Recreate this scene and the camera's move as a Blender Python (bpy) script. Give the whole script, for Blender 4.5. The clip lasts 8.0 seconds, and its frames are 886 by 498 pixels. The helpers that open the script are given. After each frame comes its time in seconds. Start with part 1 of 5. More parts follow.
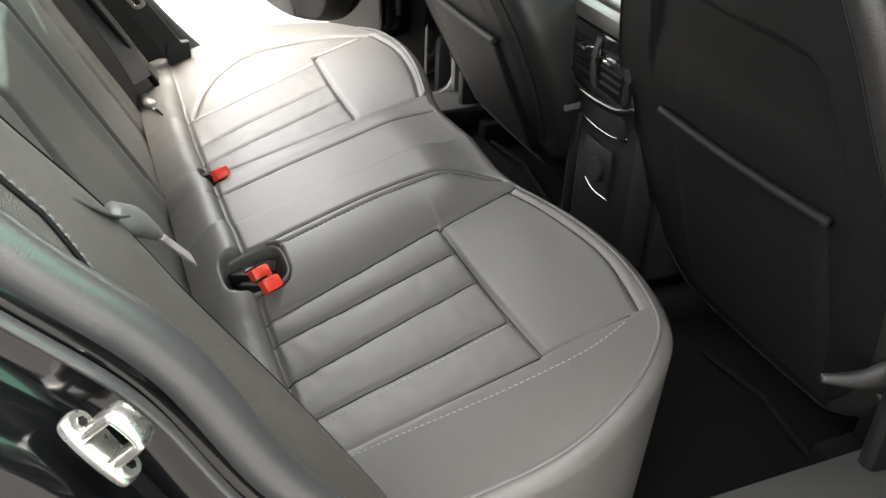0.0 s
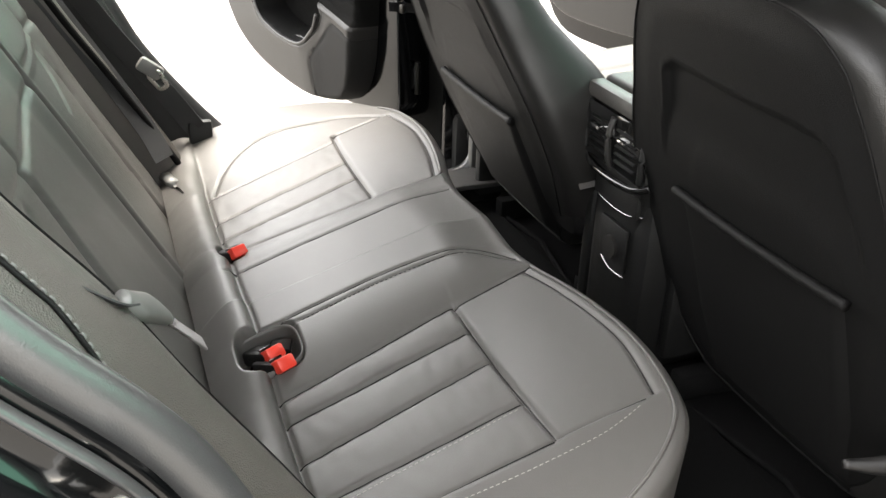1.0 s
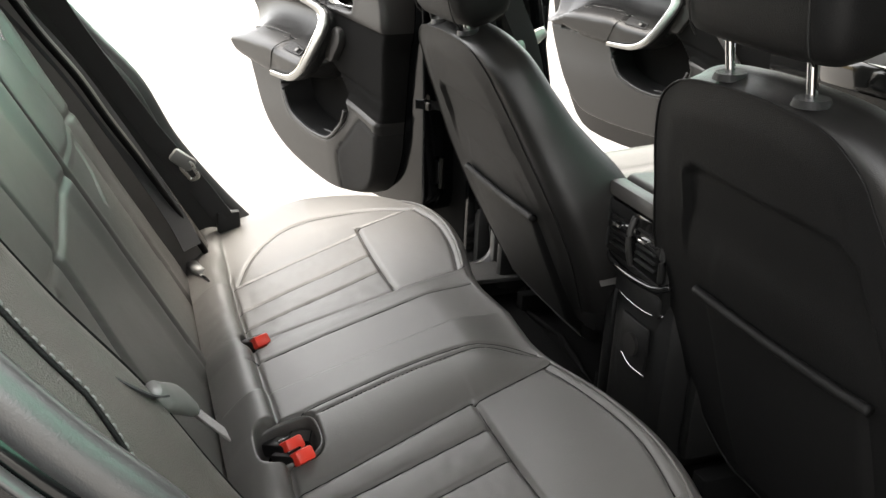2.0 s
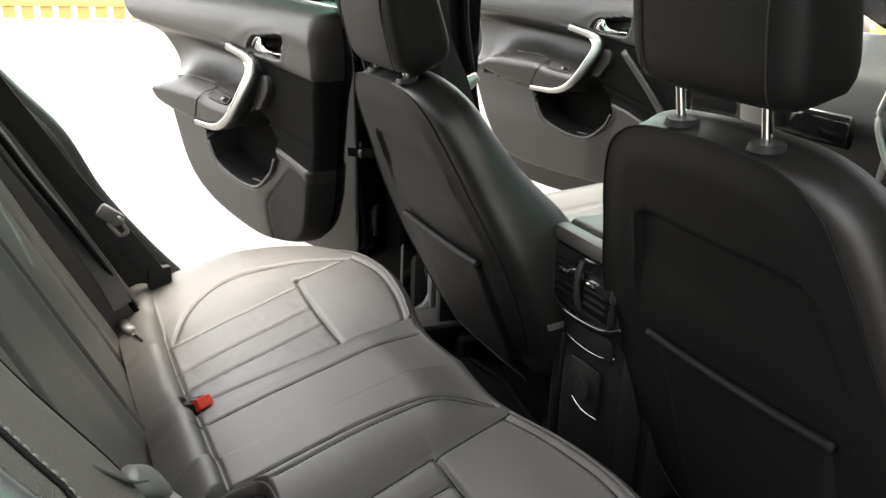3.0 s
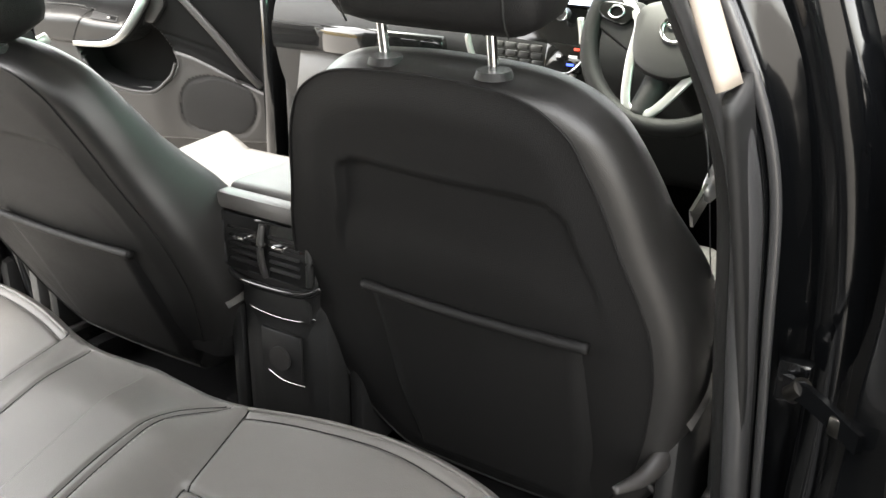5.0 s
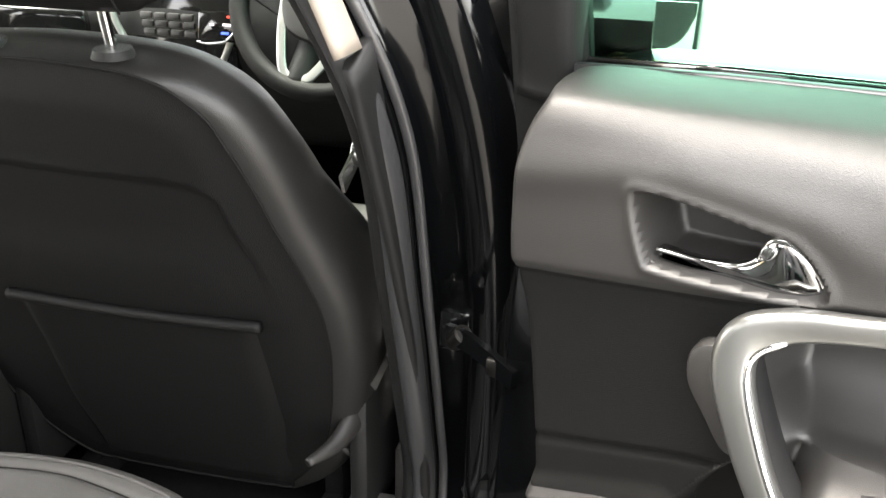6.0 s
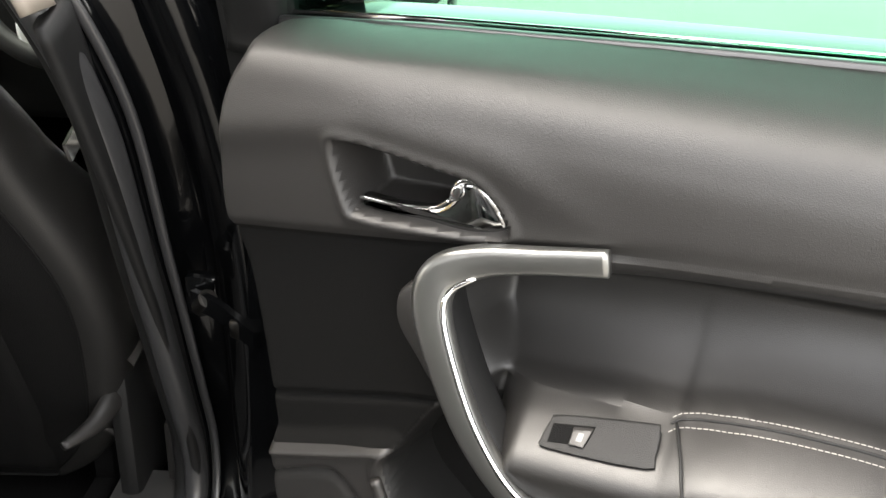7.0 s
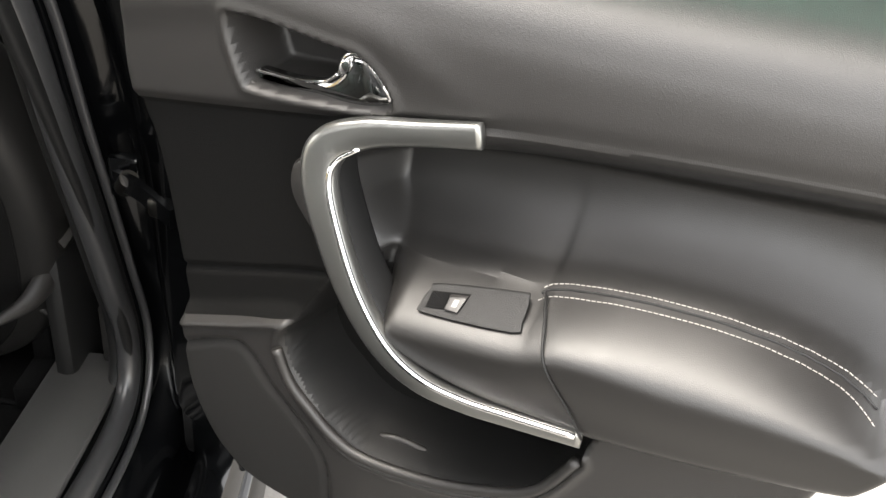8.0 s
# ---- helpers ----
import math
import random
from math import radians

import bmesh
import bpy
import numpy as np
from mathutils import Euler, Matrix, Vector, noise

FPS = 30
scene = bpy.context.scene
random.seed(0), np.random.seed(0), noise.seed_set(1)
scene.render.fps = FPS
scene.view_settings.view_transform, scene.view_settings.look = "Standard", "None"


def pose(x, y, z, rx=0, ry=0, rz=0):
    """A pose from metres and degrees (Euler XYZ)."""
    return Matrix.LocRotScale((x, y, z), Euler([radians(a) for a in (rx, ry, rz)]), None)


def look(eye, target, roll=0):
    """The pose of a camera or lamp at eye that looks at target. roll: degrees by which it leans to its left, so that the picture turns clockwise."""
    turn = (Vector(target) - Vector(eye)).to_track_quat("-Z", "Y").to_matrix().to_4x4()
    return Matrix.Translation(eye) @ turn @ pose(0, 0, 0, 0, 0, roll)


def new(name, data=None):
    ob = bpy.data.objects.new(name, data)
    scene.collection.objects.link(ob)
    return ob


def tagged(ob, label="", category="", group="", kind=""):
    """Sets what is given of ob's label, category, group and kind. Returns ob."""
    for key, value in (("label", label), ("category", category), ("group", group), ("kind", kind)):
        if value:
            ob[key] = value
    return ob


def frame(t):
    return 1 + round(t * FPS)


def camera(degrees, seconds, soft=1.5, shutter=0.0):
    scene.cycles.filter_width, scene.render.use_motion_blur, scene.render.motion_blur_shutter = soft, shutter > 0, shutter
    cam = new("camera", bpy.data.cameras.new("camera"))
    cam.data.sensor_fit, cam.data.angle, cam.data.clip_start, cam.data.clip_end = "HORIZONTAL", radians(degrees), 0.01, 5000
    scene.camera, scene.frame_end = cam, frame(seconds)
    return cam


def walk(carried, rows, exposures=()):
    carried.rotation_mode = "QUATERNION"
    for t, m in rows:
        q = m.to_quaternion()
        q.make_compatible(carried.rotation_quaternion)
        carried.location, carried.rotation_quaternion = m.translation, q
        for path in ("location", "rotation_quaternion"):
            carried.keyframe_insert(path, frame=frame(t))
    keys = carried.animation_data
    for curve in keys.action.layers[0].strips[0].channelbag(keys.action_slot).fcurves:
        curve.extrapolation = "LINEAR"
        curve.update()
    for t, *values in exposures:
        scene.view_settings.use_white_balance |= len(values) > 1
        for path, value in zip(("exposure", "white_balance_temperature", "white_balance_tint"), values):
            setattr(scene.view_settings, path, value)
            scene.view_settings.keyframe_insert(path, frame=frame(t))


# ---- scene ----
EXPOSURE = 3.6
# the camera: held by hand at the open rear door, panning from the bench to the door
cam = camera(52.44, 8.0)
walk(cam, [
    (0, pose(1.2061, -0.5500, 1.2134, 57.914, 0, 66.817) @ pose(0, 0, 0, 0, 0, 2.318)),
    (0.5, pose(1.1946, -0.5434, 1.2143, 58.630, 0, 66.945) @ pose(0, 0, 0, 0, 0, 2.086)),
    (1, pose(1.2041, -0.5391, 1.2255, 62.337, 0, 68.540) @ pose(0, 0, 0, 0, 0, 1.557)),
    (1.5, pose(1.2076, -0.5475, 1.2234, 66.202, 0, 69.804) @ pose(0, 0, 0, 0, 0, 2.051)),
    (1.7, pose(1.2138, -0.5474, 1.2306, 67.293, 0, 70.349) @ pose(0, 0, 0, 0, 0, 1.810)),
    (2.8, pose(1.1968, -0.5674, 1.2441, 70.702, 0, 67.774) @ pose(0, 0, 0, 0, 0, 2.330)),
    (3, pose(1.1674, -0.5901, 1.2415, 70.816, 0, 64.364) @ pose(0, 0, 0, 0, 0, 2.207)),
    (3.5, pose(1.0142, -0.6718, 1.2403, 70.232, 0, 48.955) @ pose(0, 0, 0, 0, 0, -0.163)),
    (4, pose(0.9263, -0.7079, 1.2407, 69.024, 0, 38.112) @ pose(0, 0, 0, 0, 0, -0.660)),
    (4.2, pose(0.9194, -0.7070, 1.2371, 68.740, 0, 36.272) @ pose(0, 0, 0, 0, 0, -0.066)),
    (5.3, pose(0.9209, -0.6950, 1.2259, 67.249, 0, 28.759) @ pose(0, 0, 0, 0, 0, 0.970)),
    (5.5, pose(0.9285, -0.6794, 1.2247, 66.752, 0, 24.677) @ pose(0, 0, 0, 0, 0, 1.085)),
    (6, pose(0.9670, -0.6557, 1.2326, 65.863, 0, 12.778) @ pose(0, 0, 0, 0, 0, 1.378)),
    (6.5, pose(1.0131, -0.6508, 1.2276, 65.654, 0, 4.373) @ pose(0, 0, 0, 0, 0, 2.657)),
    (7, pose(1.0601, -0.6542, 1.2238, 64.441, 0, 0.613) @ pose(0, 0, 0, 0, 0, 2.903)),
    (7.5, pose(1.0988, -0.6678, 1.2229, 62.148, 0, -2.192) @ pose(0, 0, 0, 0, 0, 4.125)),
    (8, pose(1.1351, -0.6966, 1.2075, 59.715, 0, -1.148) @ pose(0, 0, 0, 0, 0, 5.421)),
], exposures=[(0.0, EXPOSURE + 0.4, 7050, 10), (1.0, EXPOSURE + 0.4, 7050, 10), (1.7, EXPOSURE + 0.05, 7050, 10), (3.0, EXPOSURE - 0.25, 7050, 10), (3.5, EXPOSURE - 0.05, 7050, 10),
              (4.0, EXPOSURE + 0.5, 7050, 10), (4.2, EXPOSURE + 0.6, 7050, 10), (5.3, EXPOSURE + 1.0, 7050, 10), (5.6, EXPOSURE + 0.95, 7050, 10), (6.0, EXPOSURE + 0.85, 7050, 10),
              (6.5, EXPOSURE - 0.05, 7050, 10), (7.0, EXPOSURE - 0.15, 7050, 10), (7.5, EXPOSURE - 0.1, 7050, 10), (8.0, EXPOSURE - 0.05, 7050, 10)])

# ---- daylight: bright overcast sky with a soft sun ----
SUN_UP, SUN_TURN = radians(76), radians(272)
world = bpy.data.worlds.new("overcast_sky")
scene.world = world
world.use_nodes = True
wn, wl = world.node_tree.nodes, world.node_tree.links
sky = wn.new("ShaderNodeTexSky")
sky.sky_type, sky.sun_disc = "NISHITA", False
sky.sun_elevation, sky.sun_rotation = SUN_UP, SUN_TURN
sky.air_density, sky.dust_density, sky.ozone_density = 1.0, 2.2, 0.6
cloud = wn.new("ShaderNodeHueSaturation")       # cloud cover takes most of the blue out
cloud.inputs["Saturation"].default_value = 0.22
wl.new(sky.outputs[0], cloud.inputs["Color"])
wl.new(cloud.outputs[0], wn["Background"].inputs[0])
wn["Background"].inputs[1].default_value = 0.15
sun = new("sun", bpy.data.lights.new("sun", "SUN"))
sun.data.energy, sun.data.angle, sun.data.color = 0.6, radians(30), (1.0, 0.96, 0.9)
sun_from = Vector((math.sin(SUN_TURN) * math.cos(SUN_UP), math.cos(SUN_TURN) * math.cos(SUN_UP), math.sin(SUN_UP)))
sun.matrix_world = look(sun_from * 30, (0, 0, 0))


# ---- materials ----
def material(name, base, rough=0.5, metal=0.0, vary=0.12, scale=40.0, bump=0.0, bump_scale=400.0, coat=0.0, spec=0.5,
             second=None, blotch=3.0, voronoi=False, sheen=0.0):
    """A surface with grain and blotches at two scales, in metres of the object's own space."""
    m = bpy.data.materials.new(name)
    m.use_nodes = True
    n, l = m.node_tree.nodes, m.node_tree.links
    b = n["Principled BSDF"]
    geo = n.new("ShaderNodeTexCoord")
    fine, big = n.new("ShaderNodeTexNoise"), n.new("ShaderNodeTexNoise")
    fine.inputs["Scale"].default_value, big.inputs["Scale"].default_value = scale, blotch
    fine.inputs["Detail"].default_value = 6.0
    for t in (fine, big):
        l.new(geo.outputs["Object"], t.inputs["Vector"])
    add = n.new("ShaderNodeMath")
    add.operation = "MULTIPLY_ADD"
    add.inputs[1].default_value = 0.5
    l.new(fine.outputs[0], add.inputs[0])
    half = n.new("ShaderNodeMath")
    half.operation = "MULTIPLY"
    half.inputs[1].default_value = 0.5
    l.new(big.outputs[0], half.inputs[0])
    l.new(half.outputs[0], add.inputs[2])
    mix = n.new("ShaderNodeMix")
    mix.data_type = "RGBA"
    dark = second or [c * (1 - vary) for c in base]
    light = base if second else [min(1, c * (1 + vary)) for c in base]
    mix.inputs["A"].default_value, mix.inputs["B"].default_value = (*dark, 1), (*light, 1)
    l.new(add.outputs[0], mix.inputs["Factor"])
    l.new(mix.outputs["Result"], b.inputs["Base Color"])
    rmap = n.new("ShaderNodeMapRange")
    rmap.inputs["To Min"].default_value, rmap.inputs["To Max"].default_value = max(0, rough - 0.08), min(1, rough + 0.08)
    l.new(add.outputs[0], rmap.inputs["Value"])
    l.new(rmap.outputs[0], b.inputs["Roughness"])
    b.inputs["Metallic"].default_value = metal
    b.inputs["Coat Weight"].default_value = coat
    b.inputs["Coat Roughness"].default_value = 0.05
    b.inputs["Specular IOR Level"].default_value = spec
    b.inputs["Sheen Weight"].default_value = sheen
    if bump:
        tex = n.new("ShaderNodeTexVoronoi" if voronoi else "ShaderNodeTexNoise")
        tex.inputs["Scale"].default_value = bump_scale
        l.new(geo.outputs["Object"], tex.inputs["Vector"])
        bp = n.new("ShaderNodeBump")
        bp.inputs["Strength"].default_value, bp.inputs["Distance"].default_value = bump, 0.001
        l.new(tex.outputs[0], bp.inputs["Height"])
        l.new(bp.outputs[0], b.inputs["Normal"])
    return m


def glass(name, tint):
    """A thin tinted pane: straight through, with a mirror's gloss at a slant."""
    m = bpy.data.materials.new(name)
    m.use_nodes = True
    n, l = m.node_tree.nodes, m.node_tree.links
    n.remove(n["Principled BSDF"])
    clear, gloss, mix, fres = (n.new("ShaderNode" + k) for k in ("BsdfTransparent", "BsdfGlossy", "MixShader", "Fresnel"))
    clear.inputs[0].default_value = (*tint, 1)
    gloss.inputs["Roughness"].default_value = 0.02
    fres.inputs["IOR"].default_value = 1.45
    l.new(fres.outputs[0], mix.inputs[0])
    l.new(clear.outputs[0], mix.inputs[1])
    l.new(gloss.outputs[0], mix.inputs[2])
    l.new(mix.outputs[0], n["Material Output"].inputs[0])
    return m


def glow(name, colour, strength):
    m = bpy.data.materials.new(name)
    m.use_nodes = True
    b = m.node_tree.nodes["Principled BSDF"]
    b.inputs["Base Color"].default_value = (0.02, 0.02, 0.02, 1)
    b.inputs["Emission Color"].default_value = (*colour, 1)
    b.inputs["Emission Strength"].default_value = strength
    return m


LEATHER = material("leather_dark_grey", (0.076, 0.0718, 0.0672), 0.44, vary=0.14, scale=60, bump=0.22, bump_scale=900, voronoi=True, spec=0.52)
PAD_LEATHER = material("leather_coarse_brown_grey", (0.070, 0.063, 0.057), 0.40, vary=0.12, scale=60, bump=0.35, bump_scale=700, voronoi=True, spec=0.5)
# same leather as the bench, darkened to paint in shade on the front backrests
SHADED_LEATHER = material("leather_shaded_copy", (0.0135, 0.0130, 0.0125), 0.40, vary=0.10, scale=60, bump=0.25, bump_scale=900, voronoi=True)
SEAT_BACK = material("vinyl_black", (0.0052, 0.0051, 0.0051), 0.58, vary=0.2, scale=70, bump=0.4, bump_scale=700, voronoi=True, spec=0.2)
CARPET = material("carpet_black", (0.005, 0.005, 0.005), 0.95, vary=0.4, scale=300, bump=0.8, bump_scale=1200, spec=0.1)
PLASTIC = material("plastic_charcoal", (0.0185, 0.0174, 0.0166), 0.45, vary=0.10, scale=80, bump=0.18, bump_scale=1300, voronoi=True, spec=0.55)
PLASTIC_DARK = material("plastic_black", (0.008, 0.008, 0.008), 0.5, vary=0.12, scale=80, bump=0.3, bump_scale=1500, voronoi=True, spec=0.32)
SPEAKER = material("speaker_cover", (0.013, 0.0125, 0.012), 0.7, vary=0.2, scale=300, bump=0.6, bump_scale=1500, voronoi=True, spec=0.25)
# tint made dark to hold back light from behind the rear seat
LIGHT_CUT_TINT = glass("light_cut_glass", (0.28, 0.40, 0.34))
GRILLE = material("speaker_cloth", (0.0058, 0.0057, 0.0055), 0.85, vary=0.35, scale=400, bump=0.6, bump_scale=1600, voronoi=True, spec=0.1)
PIANO = material("gloss_black", (0.008, 0.008, 0.008), 0.08, vary=0.1)
RUBBER = material("rubber_black", (0.032, 0.032, 0.033), 0.33, vary=0.25, scale=120, bump=0.2, bump_scale=600, spec=0.8)
PAINT = material("black_paint", (0.002, 0.0022, 0.0025), 0.14, vary=0.2, scale=20, coat=0.3, spec=0.3)
SILVER = material("satin_silver", (0.55, 0.55, 0.53), 0.34, metal=0.8, vary=0.03, scale=200, bump=0.05, bump_scale=2500)
HANDLE_SILVER = material("brushed_silver", (0.26, 0.26, 0.25), 0.30, metal=0.92, vary=0.04, scale=200, bump=0.05, bump_scale=2500)
CHROME = material("chrome", (0.85, 0.85, 0.85), 0.07, metal=1.0, vary=0.02)
DARK_CHROME = material("smoked_chrome", (0.30, 0.30, 0.30), 0.08, metal=1.0, vary=0.05)
ZINC = material("zinc_plate", (0.72, 0.71, 0.68), 0.28, metal=1.0, vary=0.10, scale=150, bump=0.1, bump_scale=700)
STEEL = material("dark_steel", (0.06, 0.058, 0.055), 0.35, metal=1.0, vary=0.3, scale=90, bump=0.2, bump_scale=500)
VINYL = material("door_vinyl", (0.0110, 0.0104, 0.0099), 0.40, vary=0.10, scale=60, bump=0.12, bump_scale=1400, voronoi=True, spec=0.5)
RED = material("red_plastic", (0.75, 0.05, 0.03), 0.35, vary=0.06)
BEIGE = material("beige_trim", (0.24, 0.205, 0.17), 0.6, vary=0.05, scale=90, bump=0.2, bump_scale=1200)
BELT = material("belt_webbing", (0.022, 0.022, 0.023), 0.7, vary=0.2, scale=900, bump=0.5, bump_scale=1800)
THREAD = material("grey_thread", (0.27, 0.255, 0.235), 0.7, vary=0.1)
SILL_GREY = material("sill_grey_plastic", (0.055, 0.054, 0.052), 0.5, vary=0.12, scale=90, bump=0.25, bump_scale=1300, voronoi=True)
GREYPL = material("grey_plastic", (0.12, 0.12, 0.115), 0.4, vary=0.08)
ASPHALT = material("pale_asphalt", (0.22, 0.21, 0.195), 0.9, vary=0.25, scale=140, blotch=1.2, bump=0.8, bump_scale=160, spec=0.2, second=(0.14, 0.134, 0.125))
WOOD = material("yellow_wood", (0.50, 0.36, 0.12), 0.7, vary=0.2, scale=30, bump=0.3, bump_scale=120)
HEADLINER = material("headliner", (0.42, 0.40, 0.37), 0.95, vary=0.06, scale=400, bump=0.3, bump_scale=900)
MIRROR = material("mirror_glass", (0.9, 0.9, 0.9), 0.01, metal=1.0, vary=0.0)
TINT = glass("green_glass", (0.54, 0.80, 0.68))
CLEAR = glass("clear_glass", (0.93, 0.97, 0.95))
SCREEN = glow("screen_light", (0.66, 0.80, 1.0), 0.22)
LED_RED, LED_BLUE, LED_WHITE = glow("red_light", (1, 0.05, 0.02), 0.12), glow("blue_light", (0.05, 0.12, 1), 0.16), glow("white_light", (1, 1, 1), 0.09)


# ---- small tools ----
def thing(name, base, label, category, group="", kind=""):
    ob = new(name)
    ob.location = base
    ob.empty_display_size = 0.05
    return tagged(ob, label, category, group, kind)


def base_of(ob):
    """Where a thing's Empty stands; a part's own mesh lies in world coordinates."""
    return ob.location if ob.parent is None else Vector((0, 0, 0))


def solid(name, verts, faces, mat, parent=None, label="", smooth=True, mend=False):
    """One mesh object from world-space points; under a parent it becomes a part."""
    me = bpy.data.meshes.new(name)
    me.from_pydata([tuple(map(float, v)) for v in verts], [], faces)
    if mend:
        bm = bmesh.new()
        bm.from_mesh(me)
        bmesh.ops.remove_doubles(bm, verts=bm.verts, dist=1e-6)
        bmesh.ops.recalc_face_normals(bm, faces=bm.faces)
        bm.to_mesh(me)
        bm.free()
    me.validate()
    me.materials.append(mat)
    if smooth:
        me.polygons.foreach_set("use_smooth", [True] * len(me.polygons))
    ob = new(name, me)
    if parent:
        ob.parent = parent
        ob.matrix_parent_inverse = Matrix.Translation(-base_of(parent))
    if label:
        ob["label"] = label
    return ob


def part(name, bm, mat, parent, label="", smooth=True):
    bmesh.ops.recalc_face_normals(bm, faces=bm.faces)
    me = bpy.data.meshes.new(name)
    bm.to_mesh(me)
    bm.free()
    me.materials.append(mat)
    if smooth:
        me.polygons.foreach_set("use_smooth", [True] * len(me.polygons))
        me.set_sharp_from_angle(angle=radians(40))
    ob = new(name, me)
    if parent:
        ob.parent = parent
        ob.matrix_parent_inverse = Matrix.Translation(-base_of(parent))
    if label:
        ob["label"] = label
    return ob


def block(size, at, bevel=0.004, turn=(0, 0, 0), seg=2):
    """A bevelled box as a bmesh; turn in degrees."""
    bm = bmesh.new()
    bmesh.ops.create_cube(bm, size=1)
    bmesh.ops.scale(bm, vec=size, verts=bm.verts)
    if bevel:
        bmesh.ops.bevel(bm, geom=list(bm.edges), offset=min(bevel, 0.45 * min(size)), segments=seg, affect="EDGES", profile=0.5)
    bmesh.ops.transform(bm, matrix=pose(*at, *turn), verts=bm.verts)
    return bm


def rod(a, b, r, seg=16, r2=None):
    a, b = Vector(a), Vector(b)
    bm = bmesh.new()
    bmesh.ops.create_cone(bm, cap_ends=True, segments=seg, radius1=r, radius2=r if r2 is None else r2, depth=(b - a).length)
    m = Matrix.Translation((a + b) / 2) @ (b - a).to_track_quat("Z", "Y").to_matrix().to_4x4()
    bmesh.ops.transform(bm, matrix=m, verts=bm.verts)
    return bm


def curve(points, per=8, closed=False):
    """A smooth line through a few points (Catmull-Rom)."""
    p = np.asarray(points, float)
    n = len(p)
    out = []
    for i in range(n if closed else n - 1):
        a, b, c, d = (p[(i + k) % n] if closed else p[min(max(i + k, 0), n - 1)] for k in (-1, 0, 1, 2))
        for t in np.arange(per) / per:
            out.append(0.5 * (2 * b + (c - a) * t + (2 * a - 5 * b + 4 * c - d) * t * t + (3 * b - a - 3 * c + d) * t ** 3))
    if not closed:
        out.append(p[-1])
    return np.array(out)


def nearest(pts, line, closed=False):
    """For many points: distance to a line, the nearest place on it, and how far along (0 to 1)."""
    best = np.full(len(pts), 1e9)
    near = np.zeros_like(pts)
    along = np.zeros(len(pts))
    n = len(line)
    m = n if closed else n - 1
    for i in range(m):
        a, b = line[i], line[(i + 1) % n]
        ab = b - a
        t = np.clip(((pts - a) @ ab) / max(ab @ ab, 1e-12), 0, 1)
        q = a + t[:, None] * ab
        d = np.hypot(*(pts - q).T)
        w = d < best
        best[w], near[w], along[w] = d[w], q[w], ((i + t) / m)[w]
    return best, near, along


def inside(pts, poly):
    x, y = pts[:, 0], pts[:, 1]
    hit = np.zeros(len(pts), bool)
    for (x1, y1), (x2, y2) in zip(poly, np.roll(poly, -1, 0)):
        c = (y1 > y) != (y2 > y)
        hit ^= c & (x < (x2 - x1) * (y - y1) / (y2 - y1 + 1e-15) + x1)
    return hit


def step(v, a, b):
    t = np.clip((np.asarray(v, float) - a) / (b - a), 0, 1)
    return t * t * (3 - 2 * t)


def glide(v, xs, ys):
    """A smooth line through a few heights, read at v."""
    line = curve(list(zip(xs, ys)), 8)
    return np.interp(v, line[:, 0], line[:, 1])


def lattice(nx, ny):
    """Quads of a grid whose points run ny fast."""
    i, j = np.meshgrid(np.arange(nx - 1), np.arange(ny - 1), indexing="ij")
    a = (i * ny + j).ravel()
    return np.stack([a, a + ny, a + ny + 1, a + 1], 1)


def pick(name, verts, quads, keep, mat, parent, label=""):
    """Part of a big grid as a mesh of its own."""
    q = quads[keep]
    used, inv = np.unique(q, return_inverse=True)
    return solid(name, verts[used], inv.reshape(-1, 4).tolist(), mat, parent, label)


def sweep(path, section, closed=False, ups=None, scale=None):
    """Points and faces of a section (2D loop) carried along a 3D path; ups: the section's second axis."""
    p = np.asarray(path, float)
    n, k = len(p), len(section)
    if closed:
        tan = np.roll(p, -1, 0) - np.roll(p, 1, 0)
    else:
        tan = np.gradient(p, axis=0)
    tan /= np.linalg.norm(tan, axis=1)[:, None]
    up = np.tile((0.0, 0.0, 1.0), (n, 1)) if ups is None else np.broadcast_to(np.asarray(ups, float), (n, 3))
    side = np.cross(tan, up)
    side /= np.maximum(np.linalg.norm(side, axis=1), 1e-9)[:, None]
    up = np.cross(side, tan)
    sc = np.ones((n, 2)) if scale is None else np.asarray(scale, float).reshape(n, -1) * np.ones((1, 2))
    s = np.asarray(section, float)
    v = p[:, None] + side[:, None] * (s[None, :, 0:1] * sc[:, None, 0:1]) + up[:, None] * (s[None, :, 1:2] * sc[:, None, 1:2])
    f = []
    for i in range(n if closed else n - 1):
        for j in range(k):
            a, b = i * k + j, i * k + (j + 1) % k
            c, d = ((i + 1) % n) * k + (j + 1) % k, ((i + 1) % n) * k + j
            f.append((a, b, c, d))
    if not closed:
        f += [tuple(range(k))[::-1], tuple((n - 1) * k + j for j in range(k))]
    return v.reshape(-1, 3), f


def ring(rx, ry=None, n=12, power=1.0):
    ry = rx if ry is None else ry
    a = np.arange(n) / n * 2 * np.pi
    c, s = np.cos(a), np.sin(a)
    return np.stack([rx * np.sign(c) * abs(c) ** power, ry * np.sign(s) * abs(s) ** power], 1)


def tube(name, points, r, mat, parent=None, label="", per=6, closed=False, ups=None, scale=None, section=None):
    path = curve(points, per, closed)
    if scale is not None:
        scale = curve([[s, s] if np.isscalar(s) else s for s in scale], per, closed)
    v, f = sweep(path, ring(r) if section is None else section, closed, ups, scale)
    return solid(name, v, f, mat, parent, label, mend=True)


